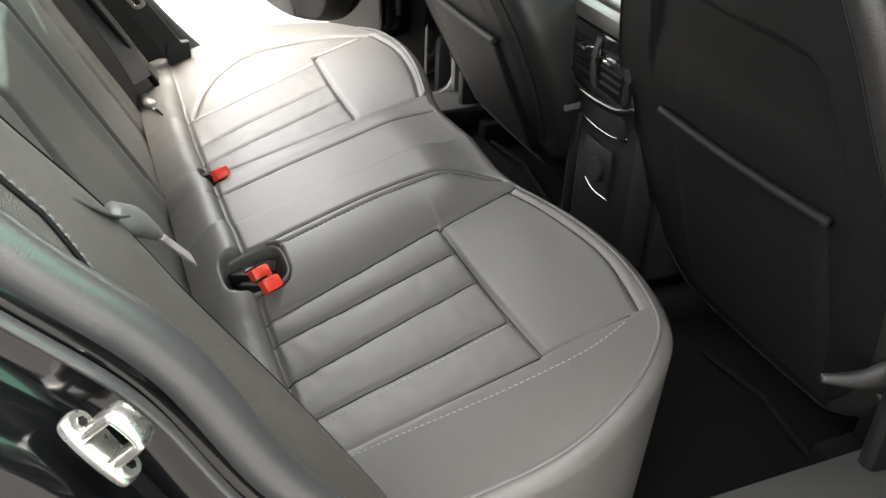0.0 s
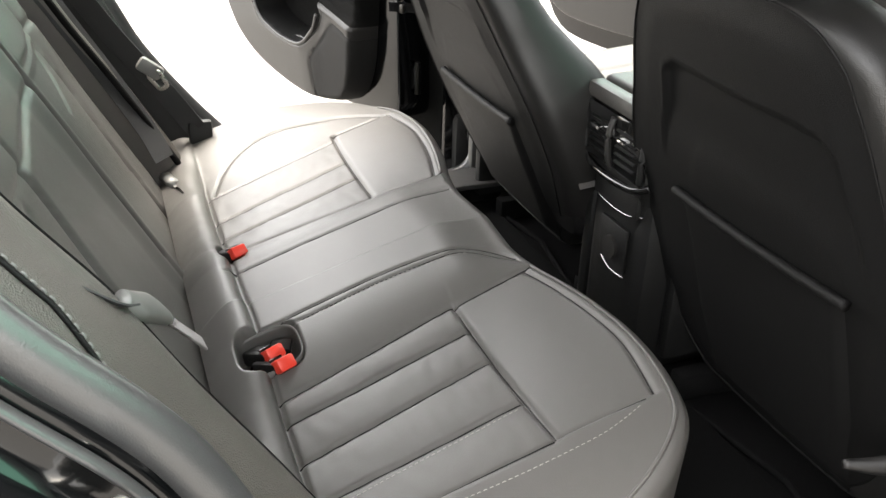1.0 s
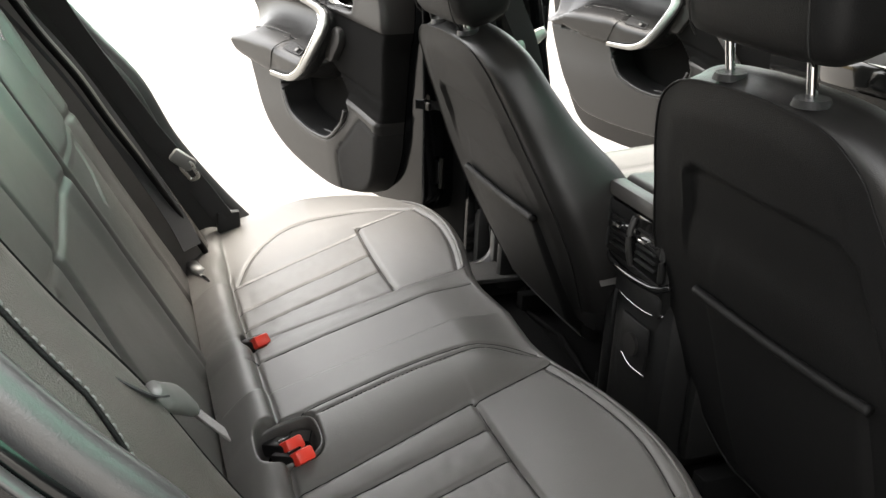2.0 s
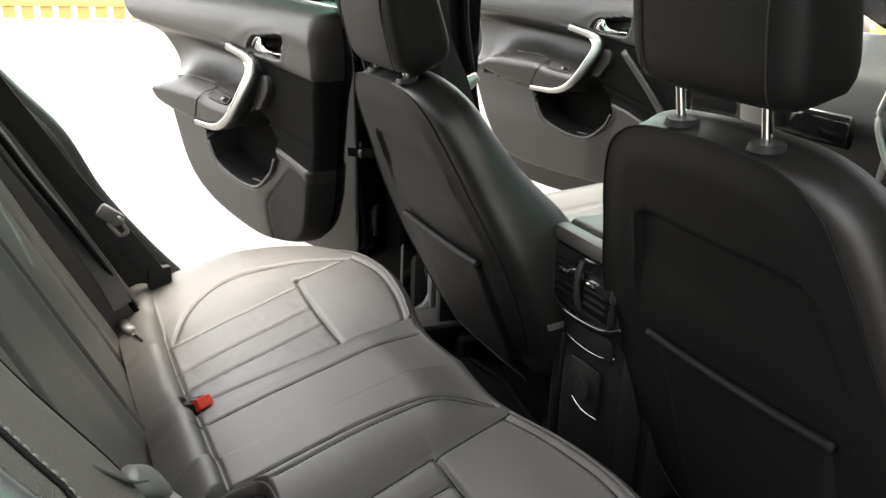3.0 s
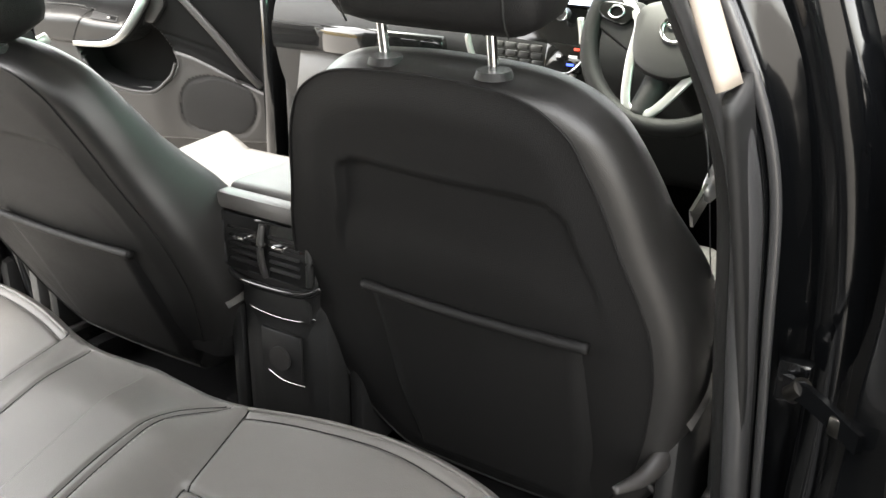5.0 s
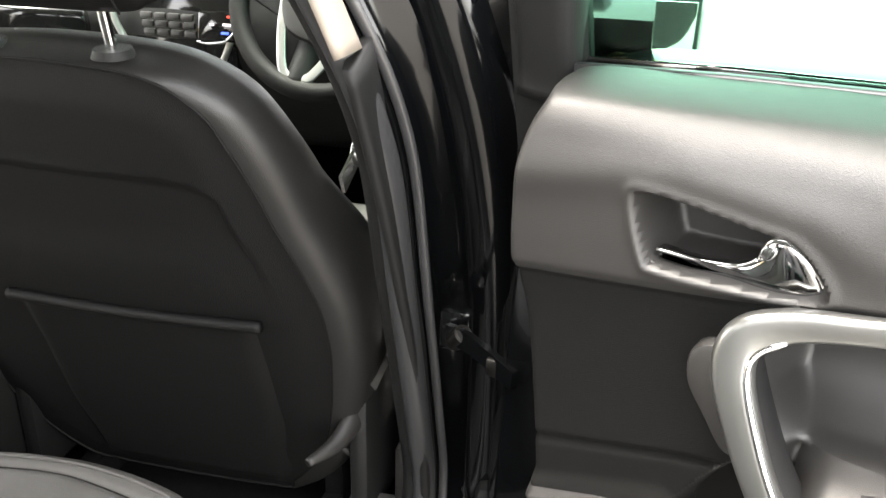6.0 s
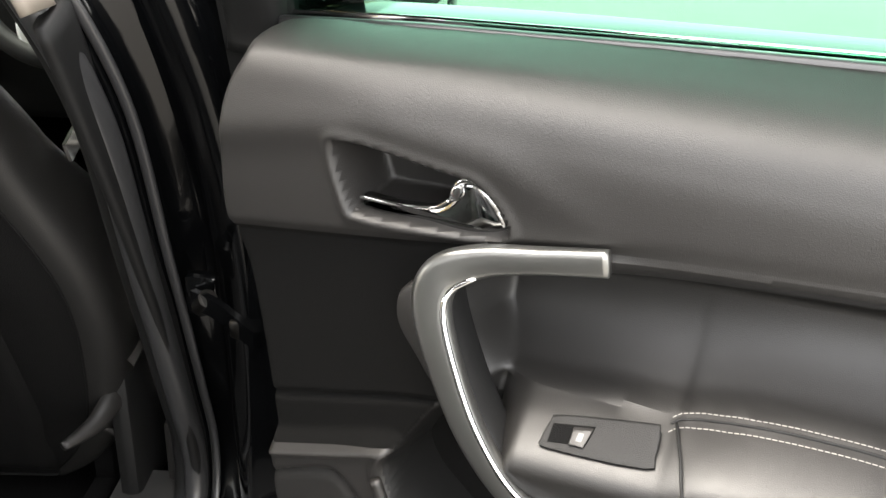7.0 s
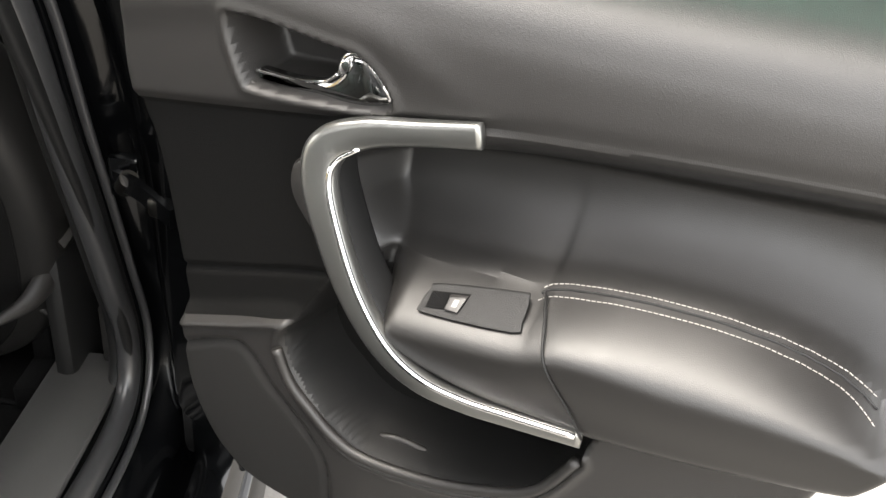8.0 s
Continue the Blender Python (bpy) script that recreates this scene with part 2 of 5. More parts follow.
def slab(name, outline, to_world, depth, mat, parent=None, label="", bevel=0.003):
    """A flat outline with thickness and soft edges. to_world maps (a, b, c) to the world; c is the thickness."""
    bm = bmesh.new()
    bot = [bm.verts.new((a, b, 0)) for a, b in outline]
    face = bm.faces.new(bot)
    got = bmesh.ops.extrude_face_region(bm, geom=[face])
    top = [g for g in got["geom"] if isinstance(g, bmesh.types.BMVert)]
    bmesh.ops.translate(bm, vec=(0, 0, depth), verts=top)
    bmesh.ops.recalc_face_normals(bm, faces=bm.faces)
    if bevel:
        rim = [e for e in bm.edges if all(abs(v.co.z - depth) < 1e-7 for v in e.verts)]
        bmesh.ops.bevel(bm, geom=rim, offset=bevel, segments=2, affect="EDGES", profile=0.5)
    for v in bm.verts:
        v.co = Vector(to_world(*v.co))
    return part(name, bm, mat, parent, label)


def strap(name, points, width, mat, parent=None, label="", across=(1, 0, 0), thick=0.0014, per=8):
    """A flat band through points, its width along `across`."""
    path = curve(points, per)
    tan = np.gradient(path, axis=0)
    up = np.cross(np.broadcast_to(np.asarray(across, float), tan.shape), tan)
    w, t = width / 2, thick / 2
    sec = [(-w, -t), (w, -t), (w, t), (-w, t)]
    v, f = sweep(path, sec, ups=up)
    return solid(name, v, f, mat, parent, label, smooth=False, mend=True)


def stitches(name, path, normal, mat, parent, length=0.0045, gap=0.003, r=0.0007, label=""):
    """A row of short threads along a 3D line, as one mesh."""
    p = np.asarray(path, float)
    seg = np.r_[0, np.cumsum(np.linalg.norm(np.diff(p, axis=0), axis=1))]
    verts, faces = [], []
    s = 0.0
    while s + length < seg[-1]:
        a, b = (np.array([np.interp(q, seg, p[:, k]) for k in range(3)]) for q in (s, s + length))
        t = (b - a) / np.linalg.norm(b - a)
        up = np.asarray(normal, float) / np.linalg.norm(normal)
        side = np.cross(t, up)
        k = len(verts)
        for c in (a, (a + b) / 2 + up * r, b):
            verts += [c - side * r, c + up * r, c + side * r]
        for i in (0, 3):
            faces += [(k + i, k + i + 3, k + i + 4, k + i + 1), (k + i + 1, k + i + 4, k + i + 5, k + i + 2)]
        s += length + gap
    ob = solid(name, verts, faces, mat, parent, label)
    ob["kind"] = "stuff"
    return ob


# ---- ground and fence ----
GROUND = 0.05
bm = bmesh.new()
bmesh.ops.create_grid(bm, x_segments=60, y_segments=60, size=400)
for v in bm.verts:
    v.co.z = GROUND
tagged(part("ground", bm, ASPHALT, None), "pale dry asphalt yard round the car", "ground", kind="structure")


def picket_fence(at, heading, count, label):
    fence = thing("picket_fence", at, label, "fence", "fence round the yard")
    turn = Matrix.Rotation(heading, 3, "Z")
    long = count * 0.217

    def put(bm, name, lab=""):
        for v in bm.verts:
            v.co = turn @ v.co + Vector(at)
        return part(name, bm, WOOD, fence, lab)
    for z in (0.22, 1.0):
        put(block((long, 0.04, 0.09), (long / 2, 0.035, z)), "rail")
    first = None
    for i in range(count):
        if first is None:
            bm = block((0.145, 0.022, 1.25), (0, 0, 0.645), 0.006)
            top = [v for v in bm.verts if v.co.z > 1.2]
            for v in top:
                v.co.z += 0.05 - abs(v.co.x) * 0.7
            for v in bm.verts:
                v.co = turn @ v.co
            first = part("picket", bm, WOOD, fence)
            me = first.data
        else:
            first = new("picket", me)
            first.parent = fence
        first.matrix_parent_inverse = Matrix.Identity(4)
        step_to = turn @ Vector((0.1 + i * 0.217, 0, 0.01 * math.sin(i * 2.3)))
        first.location = step_to
    for i in range(0, count, 9):
        put(block((0.1, 0.1, 1.2), (i * 0.217 + 0.2, 0.10, 0.6)), "post")
    return fence


picket_fence((-10.6, 9.0, GROUND), radians(-96), 90, "yellow-stained wooden picket fence along the yard")
picket_fence((-10.6, 9.2, GROUND), radians(2), 60, "yellow-stained wooden picket fence behind the yard")

# ---- the rear bench ----
SLOPE = 0.30


def bench_top(x, y):
    return 0.6 + SLOPE * y


half = [(0.0, -0.003), (0.06, -0.007), (0.117, -0.009), (0.183, -0.001), (0.288, 0.022), (0.40, 0.032), (0.499, 0.021),
        (0.559, -0.005), (0.61, -0.074), (0.639, -0.162), (0.637, -0.265), (0.628, -0.36), (0.62, -0.47)]
far_half = half[:8] + [(0.622, -0.050), (0.664, -0.120), (0.688, -0.210), (0.694, -0.300), (0.690, -0.380), (0.680, -0.470)]
bench_edge = np.vstack([curve(half, 6)[::-1], curve(far_half, 6)[1:] * (-1, 1)])


def wing_rise(x, y):
    """How far the cushion's outer wing on the far side stands over the seat."""
    return np.interp(y, (-0.33, -0.20, -0.06, 0.0), (0.040, 0.036, 0.013, 0.0)) * step(-np.asarray(x, float), 0.47, 0.69)


def rear_bench():
    bench = thing("rear_bench", (0, -0.2, 0.29), "dark grey leather rear bench cushion with fluted seat panels", "car seat")
    cell = 0.0028
    gx, gy = np.arange(-0.79, 0.7451, cell), np.arange(-0.465, 0.1351, cell)
    X, Y = (a.ravel() for a in np.meshgrid(gx, gy, indexing="ij"))
    P = np.stack([X, Y], 1)
    d, near, _ = nearest(P, bench_edge, True)
    out = ~inside(P, bench_edge)
    ax = abs(X)
    A = np.stack([ax, Y], 1)
    z = bench_top(X, Y) + wing_rise(X, Y)
    # flutes between the seams that run from front to back
    t = (Y + 0.125) / -0.26
    near_q = ((0.195, 0.235), (0.255, 0.279), (0.326, 0.355), (0.421, 0.432), (0.510, 0.507))
    far_q = ((0.197, 0.205), (0.305, 0.272), (0.385, 0.347), (0.480, 0.442), (0.4801, 0.4421))
    lines = [np.where(X > 0, np.interp(t, (0, 1), q), np.interp(t, (0, 1), r)) for q, r in zip(near_q, far_q)]
    flute = (Y < -0.121) & (ax > lines[0]) & (ax < lines[4])
    arc = curve([(-0.455, -0.372), (-0.526, -0.342), (-0.574, -0.293), (-0.594, -0.225), (-0.579, -0.117), (-0.549, -0.052), (-0.509, -0.008)], 8)
    for a, b in zip(lines, lines[1:]):
        f = np.clip((ax - a) / np.maximum(b - a, 1e-4), 0, 1)
        z += np.where((ax > a) & (ax < b), 0.0030 * np.sin(np.pi * f) ** 0.7, 0) * step(Y, -0.119, -0.128) * step(Y, -0.390, -0.380)
    # the smooth front panel, the crescent bolsters and the raised middle place
    fx, fy = np.clip((ax - 0.19) / 0.315, 0, 1), np.clip((Y + 0.121) / 0.13, 0, 1)
    front = (Y > -0.121) & (ax > 0.19 - 0.06 * (Y + 0.12)) & (ax < 0.506) & ~out
    z += np.where(front, 0.0045 * (np.sin(np.pi * fx) * np.sin(np.pi * fy)) ** 0.7, 0)
    seam_in = np.where(X > 0, np.interp(Y, (-0.40, -0.28, -0.15, -0.05, -0.008), (0.090, 0.079, 0.077, 0.100, 0.140)), np.interp(Y, (-0.40, -0.24, -0.08, -0.01), (0.115, 0.125, 0.128, 0.120)))
    inner = np.where(Y < -0.121, lines[0], 0.199 - 0.13 * (Y + 0.121))
    f = np.clip((ax - seam_in - 0.016) / np.maximum(inner - seam_in - 0.016, 1e-3), 0, 1)
    ridge = 0.022 * step(d, 0.0, 0.09) * np.where(X > 0, 1.0, 0.45)
    z += np.where(ax < inner, ridge * (1 - f ** 1.3) + 0.003 * np.sin(np.pi * f), 0)
    f = np.clip((ax - 0.507) / 0.12, 0, 1)
    z += np.where((X > 0.507) & ~out, 0.006 * np.sin(np.pi * np.clip(d / 0.10, 0, 1) * 0.5), 0)
    # each seat is hollowed between its bolsters
    lo, hi = inner, np.where(Y < -0.121, lines[4], 0.508)
    g = np.clip((ax - lo) / np.maximum(hi - lo, 1e-3), 0, 1)
    z -= 0.009 * np.sin(np.pi * g) ** 0.8 * step(Y, 0.02, -0.13) * ((ax > lo) & (ax < hi))
    # broad creases of use
    z += 0.0008 * np.array([noise.noise(Vector((x * 9, y * 14, 1.7))) for x, y in P])
    z += np.where(flute, 0.0008, 0.0002) * np.array([noise.noise(Vector((x * 34, y * 60, 5.1))) for x, y in P])

    def groove(line, depth, width, both=True):
        q, _, _ = nearest(A if both else P, np.asarray(line, float))
        return depth * np.exp(-(q / width) ** 2)
    seams = [arc]
    for quads_x, sg_ in ((near_q, 1), (far_q[:4], -1)):
        for a, b in quads_x:
            line = [(sg_ * a, -0.125), (sg_ * b, -0.385)]
            z -= groove(line, 0.0030, 0.0040, False)
            seams.append(np.linspace(*line, 40))
    z -= groove(arc, 0.004, 0.004, False)
    pairs = [([(0.199, -0.124), (0.505, -0.117)], 0.0055, 0.0042), ([(0.183, 0.0), (0.199, -0.124)], 0.0025, 0.0035), ([(0.505, -0.117), (0.509, -0.01)], 0.0025, 0.0035),
             ([(0.187, -0.012), (0.288, 0.010), (0.40, 0.019), (0.505, 0.003)], 0.0035, 0.0035)]
    for line, deep, width in pairs:
        line = curve(line, 10)
        z -= groove(line, deep, width)
        if width > 0.0031:
            seams += [line, line * (-1, 1)]
    for line in ([(0.090, -0.40), (0.079, -0.28), (0.077, -0.15), (0.100, -0.05), (0.150, -0.008)], [(0.108, -0.40), (0.097, -0.28), (0.092, -0.17), (0.106, -0.065), (0.158, -0.008)],
                 [(-0.115, -0.40), (-0.125, -0.24), (-0.128, -0.08), (-0.120, -0.01)]):
        line = curve(line, 12)
        z -= groove(line, 0.0026, 0.0035, False)
        seams.append(line)
    # the raised roll along the back of the cushion
    r = np.clip((-0.386 - Y) / 0.078, 0, 1)
    z += 0.024 * np.sin(np.pi * r ** 0.8) ** 0.8 * (Y < -0.386) * (1 - 0.5 * step(ax, 0.50, 0.60))
    z -= 0.006 * np.exp(-((Y + 0.386) / 0.004) ** 2) * (1 - step(-X, 0.47, 0.52))

    # the wells of the buckles
    def well(cx, cy, rx, ry, depth):
        r = (abs((X - cx) / rx) ** 4 + abs((Y - cy) / ry) ** 4) ** 0.25
        return depth * (1 - step(r, 0.82, 1.02))
    z -= well(0.135, -0.378, 0.052, 0.046, 0.060) + well(-0.196, -0.380, 0.034, 0.022, 0.035)
    # beyond the piping the leather rolls over and falls to the floor
    R = 0.018
    e = np.where(out, d, 0)
    a = np.clip(e / R, 0, np.pi / 2)
    go = (P - near) / np.maximum(d, 1e-9)[:, None]
    fall = np.maximum(e - R * np.pi / 2, 0)
    reach = R * np.sin(a) - 0.10 * fall * 3
    xy = np.where(out[:, None], near + go * reach[:, None], P)
    ztop = bench_top(near[:, 0], near[:, 1]) + wing_rise(near[:, 0], near[:, 1])
    zo = ztop - R * (1 - np.cos(a)) - fall * 7.0
    z = np.where(out, np.maximum(zo, 0.285), z)
    V = np.stack([xy[:, 0], xy[:, 1], z], 1)
    F = lattice(len(gx), len(gy))
    c = F[:, 0]
    side = np.where(X[c] > 0, 1, -1)
    o, fl, fr = out[c], flute[c], front[c]
    mid = ~o & (ax[c] < seam_in[c])
    inn = ~o & ~mid & ~fl & ~fr & (ax[c] < 0.30)
    roll = ~o & (Y[c] < -0.387) & (X[c] > -0.50)
    mid, inn, fl, fr = mid & ~roll, inn & ~roll, fl & ~roll, fr & ~roll
    bol = ~o & ~mid & ~inn & ~fl & ~fr & ~roll
    wing = bol & (X[c] < 0) & ~inside(P[c], np.vstack([arc, [(-0.44, -0.02), (-0.40, -0.372)]]))
    bol &= ~wing
    pick("rear_roll", V, F, roll, LEATHER, bench, "raised leather roll along the back of the cushion")
    top_z = z.reshape(len(gx), len(gy))

    def on_top(x, y, over):                      # a place just over the leather
        i, j = (x - gx[0]) / cell, (y - gy[0]) / cell
        i0, j0 = int(np.clip(i, 0, len(gx) - 2)), int(np.clip(j, 0, len(gy) - 2))
        p, q = i - i0, j - j0
        flat = (top_z[i0, j0] * (1 - p) + top_z[i0 + 1, j0] * p) * (1 - q) + (top_z[i0, j0 + 1] * (1 - p) + top_z[i0 + 1, j0 + 1] * p) * q
        return (x, y, flat + over)
    pick("front_skirt", V, F, o, LEATHER, bench)
    pick("centre_panel", V, F, mid, LEATHER, bench)
    pick("outer_wing", V, F, wing, LEATHER, bench)
    for line in seams:
        tube("seam", [on_top(x, y, 0.0) for x, y in line], 0.0010, SEAT_BACK, bench, per=1)
    for s in (1, -1):
        pick("fluted_panel", V, F, fl & (side == s), LEATHER, bench, "fluted leather seat panel")
        pick("front_panel", V, F, fr & (side == s), LEATHER, bench)
        pick("inner_bolster", V, F, inn & (side == s), LEATHER, bench)
        pick("side_bolster", V, F, bol & (side == s), LEATHER, bench)
        rim = [(x * s, y, bench_top(x, y) + 0.0005) for x, y in curve(half[3:] if s > 0 else half[3:8], 6)]
        tube("piping", rim, 0.0026, LEATHER, bench, per=1)
        if s > 0:
            line = [on_top(x, y, 0.0006) for x, y in curve([(0.520, -0.37), (0.525, -0.289), (0.533, -0.175), (0.532, -0.078), (0.516, -0.018)], 12)]
            stitches("stitching", line, (0, -SLOPE, 1), THREAD, bench, r=0.0006)
            line = [on_top(x, y, 0.0006) for x, y in curve([(0.447, -0.36), (0.437, -0.24), (0.431, -0.13)], 12)]
            stitches("stitching", line, (0, -SLOPE, 1), THREAD, bench, r=0.0005)
            line = [on_top(x, y, 0.0006) for x, y in curve([(0.112, -0.38), (0.101, -0.28), (0.096, -0.17), (0.110, -0.065)], 12)]
            stitches("stitching", line, (0, -SLOPE, 1), THREAD, bench, r=0.0005)
    return bench


BENCH = rear_bench()

RECLINE = radians(27)
LEAN = Vector((0, -math.sin(RECLINE), math.cos(RECLINE)))
FACE = Vector((0, math.cos(RECLINE), math.sin(RECLINE)))


def back_point(x, h, d=0.0):
    """A place on the rear backrest: across, up its slope, and out of it."""
    return Vector((x, -0.452, 0.470)) + LEAN * h + FACE * d


def rear_backrest():
    back = BENCH
    gx, gh = np.arange(-0.612, 0.6121, 0.0045), np.arange(-0.03, 0.6801, 0.0045)
    X, H = (a.ravel() for a in np.meshgrid(gx, gh, indexing="ij"))
    ax = abs(X)
    A, P = np.stack([ax, H], 1), np.stack([X, H], 1)
    d = np.full(len(X), -0.022)
    w_in = np.where(X > 0, np.interp(H, (0, 0.18, 0.38, 0.6), (0.165, 0.147, 0.100, 0.12)), np.interp(H, (0, 0.3, 0.6), (0.255, 0.262, 0.250)))
    w_out = np.interp(H, (0, 0.3, 0.6), (0.50, 0.52, 0.48))
    d += 0.012 * step(ax, w_out, w_out + 0.05) * (1 - step(ax, 0.54, 0.60)) + 0.012 * step(ax, w_in, w_in - 0.05) * (1 - step(X, -0.20, -0.12))
    f = np.clip((ax - w_in) / (w_out - w_in), 0, 1)
    over = step(H, 0.37, 0.40)
    d += np.where((ax > w_in) & (ax < w_out), 0.006 * np.sin(np.pi * f) ** 0.6 - 0.006 * (1 - over), 0)
    d -= 0.05 * step(H, 0.60, 0.68) ** 2
    d -= 0.10 * step(ax, 0.585, 0.612) ** 2

    def groove(line, depth, width, pts=P):
        q, _, _ = nearest(pts, np.asarray(line, float))
        return depth * np.exp(-(q / width) ** 2)
    seams = [curve([(0.170, 0.0), (0.147, 0.18), (0.100, 0.384), (0.112, 0.50), (0.14, 0.64)], 8), curve([(-0.185, 0.0), (-0.190, 0.30), (-0.195, 0.50), (-0.20, 0.66)], 8),
             curve([(-0.255, 0.0), (-0.262, 0.30), (-0.252, 0.50), (-0.25, 0.64)], 8), curve([(0.50, 0.10), (0.52, 0.30), (0.49, 0.50), (0.44, 0.62)], 6),
             curve([(-0.50, 0.10), (-0.52, 0.30), (-0.49, 0.50), (-0.44, 0.62)], 6), curve([(-0.60, 0.415), (-0.40, 0.398), (-0.26, 0.40)], 6),
             curve([(-0.185, 0.40), (-0.05, 0.388), (0.10, 0.384), (0.27, 0.398), (0.50, 0.41)], 6)]
    for line in seams:
        d -= groove(line, 0.0045, 0.0075)
    d -= groove([(-0.185, 0.06), (-0.200, 0.68)], 0.010, 0.005)
    d -= groove(curve([(-0.46, 0.38), (-0.43, 0.33), (-0.36, 0.29)], 5), 0.004, 0.008)
    d -= groove(curve([(0.20, 0.37), (0.26, 0.33), (0.30, 0.27)], 5), 0.003, 0.010)
    d += 0.0016 * np.array([noise.noise(Vector((x * 10, h * 10, 8.2))) for x, h in P])
    V = np.array([back_point(x, h, q) for x, h, q in zip(X, H, d)])
    F = lattice(len(gx), len(gh))
    c = F[:, 0]
    big = X[c] > -0.19
    ins = (ax[c] > w_in[c]) & (ax[c] < w_out[c])
    for s, who in ((1, big), (-1, ~big)):
        pick("backrest_cover", V, F, who & ~ins, LEATHER, back)
        pick("backrest_insert", V, F, who & ins, LEATHER, back)
    bm = block((1.2, 0.05, 0.66), (0, 0, 0), 0.01)
    m = Matrix.Translation(back_point(0, 0.30, -0.075)) @ Matrix.Rotation(RECLINE, 4, "X")
    bmesh.ops.transform(bm, matrix=m, verts=bm.verts)
    part("backrest_shell", bm, CARPET, back)
    return back


rear_backrest()


def rear_headrest(x):
    rest = thing("rear_headrest", back_point(x, 0.66), "dark grey leather rear headrest above the backrest", "headrest", "rear headrests")
    v, f = sweep([back_point(x, h, 0.01) for h in np.linspace(0.665, 0.80, 9)], ring(0.125, 0.045, 28, 0.6), ups=[FACE],
                 scale=[[s, t] for s, t in zip((0.80, 0.93, 0.98, 1, 1, 0.99, 0.96, 0.9, 0.7), (0.5, 0.85, 1, 1, 1, 1, 0.95, 0.8, 0.4))])
    solid("cushion", v, f, LEATHER, rest, mend=True)
    for s in (-1, 1):
        part("post", rod(back_point(x + s * 0.06, 0.58, -0.02), back_point(x + s * 0.06, 0.69, 0.01), 0.005), CHROME, rest)


for hx in (-0.37, 0.02, 0.40):
    rear_headrest(hx)


def side_pad(s, back):
    """The fixed leather pad between the backrest and the door opening."""
    pad = thing("side_pad", (s * 0.63, -0.45, 0.5), "dark grey leather side pad with twin stitching beside the backrest", "seat pad", "rear side pads")
    line = curve([(-0.300, 0.43), (-0.345, 0.525), (-0.432, 0.683), (-0.502, 0.80), (-0.551, 0.888), (-0.610, 0.975), (-0.665, 1.07), (-0.71, 1.16)], 8) - (back, 0)
    n = len(line)
    tan = np.gradient(line, axis=0)
    tan /= np.hypot(*tan.T)[:, None]
    ahead = np.stack([tan[:, 1], -tan[:, 0]], 1)   # forward and up
    ahead *= np.sign(ahead[:, :1])
    prof = np.array([(0.590, -0.10), (0.592, -0.03), (0.600, -0.006), (0.612, 0.000), (0.630, -0.001), (0.648, -0.008), (0.668, -0.022), (0.690, -0.042), (0.700, -0.060), (0.702, -0.09)])
    prof = curve(prof, 4)
    verts = [(s * px, *(line[i] + ahead[i] * pd)) for i in range(n) for px, pd in prof]
    F = lattice(n, len(prof))
    solid("pad_cover", verts, F.tolist(), PAD_LEATHER, pad, mend=True)
    low = [i for i in range(n) if line[i, 1] > 0.872]
    away_x = [float(np.interp(line[i, 1], (0.845, 0.88, 0.93, 1.1), (0.690, 0.668, 0.656, 0.652))) for i in low]
    down = [float(np.interp(x, prof[12:, 0], prof[12:, 1])) for x in away_x]
    tube("seam", [(s * (x + 0.003), *(line[i] + ahead[i] * (q - 0.001))) for i, x, q in zip(low, away_x, down)], 0.0020, SEAT_BACK, pad, per=1)
    stitches("stitching", [(s * x, *(line[i] + ahead[i] * (q + 0.0010))) for i, x, q in zip(low, away_x, down)], (s * 0.6, 0.7, 0.4), GREYPL, pad, length=0.005, gap=0.003, r=0.0010)
    # no real strip: a dark tube draws the shade of the gap by the backrest
    tube("gap_shade", [(s * 0.594, *(line[i] + ahead[i] * -0.010)) for i in range(n)], 0.0065, CARPET, pad, "dark strip that stands for the shaded gap beside the backrest", per=1)
    if back:
        tube("piping", [(s * 0.648, *(line[i] + ahead[i] * -0.006)) for i in range(0, n, 3)], 0.004, PAD_LEATHER, pad, per=2)
    return pad


side_pad(1, 0.0), side_pad(-1, 0.075)


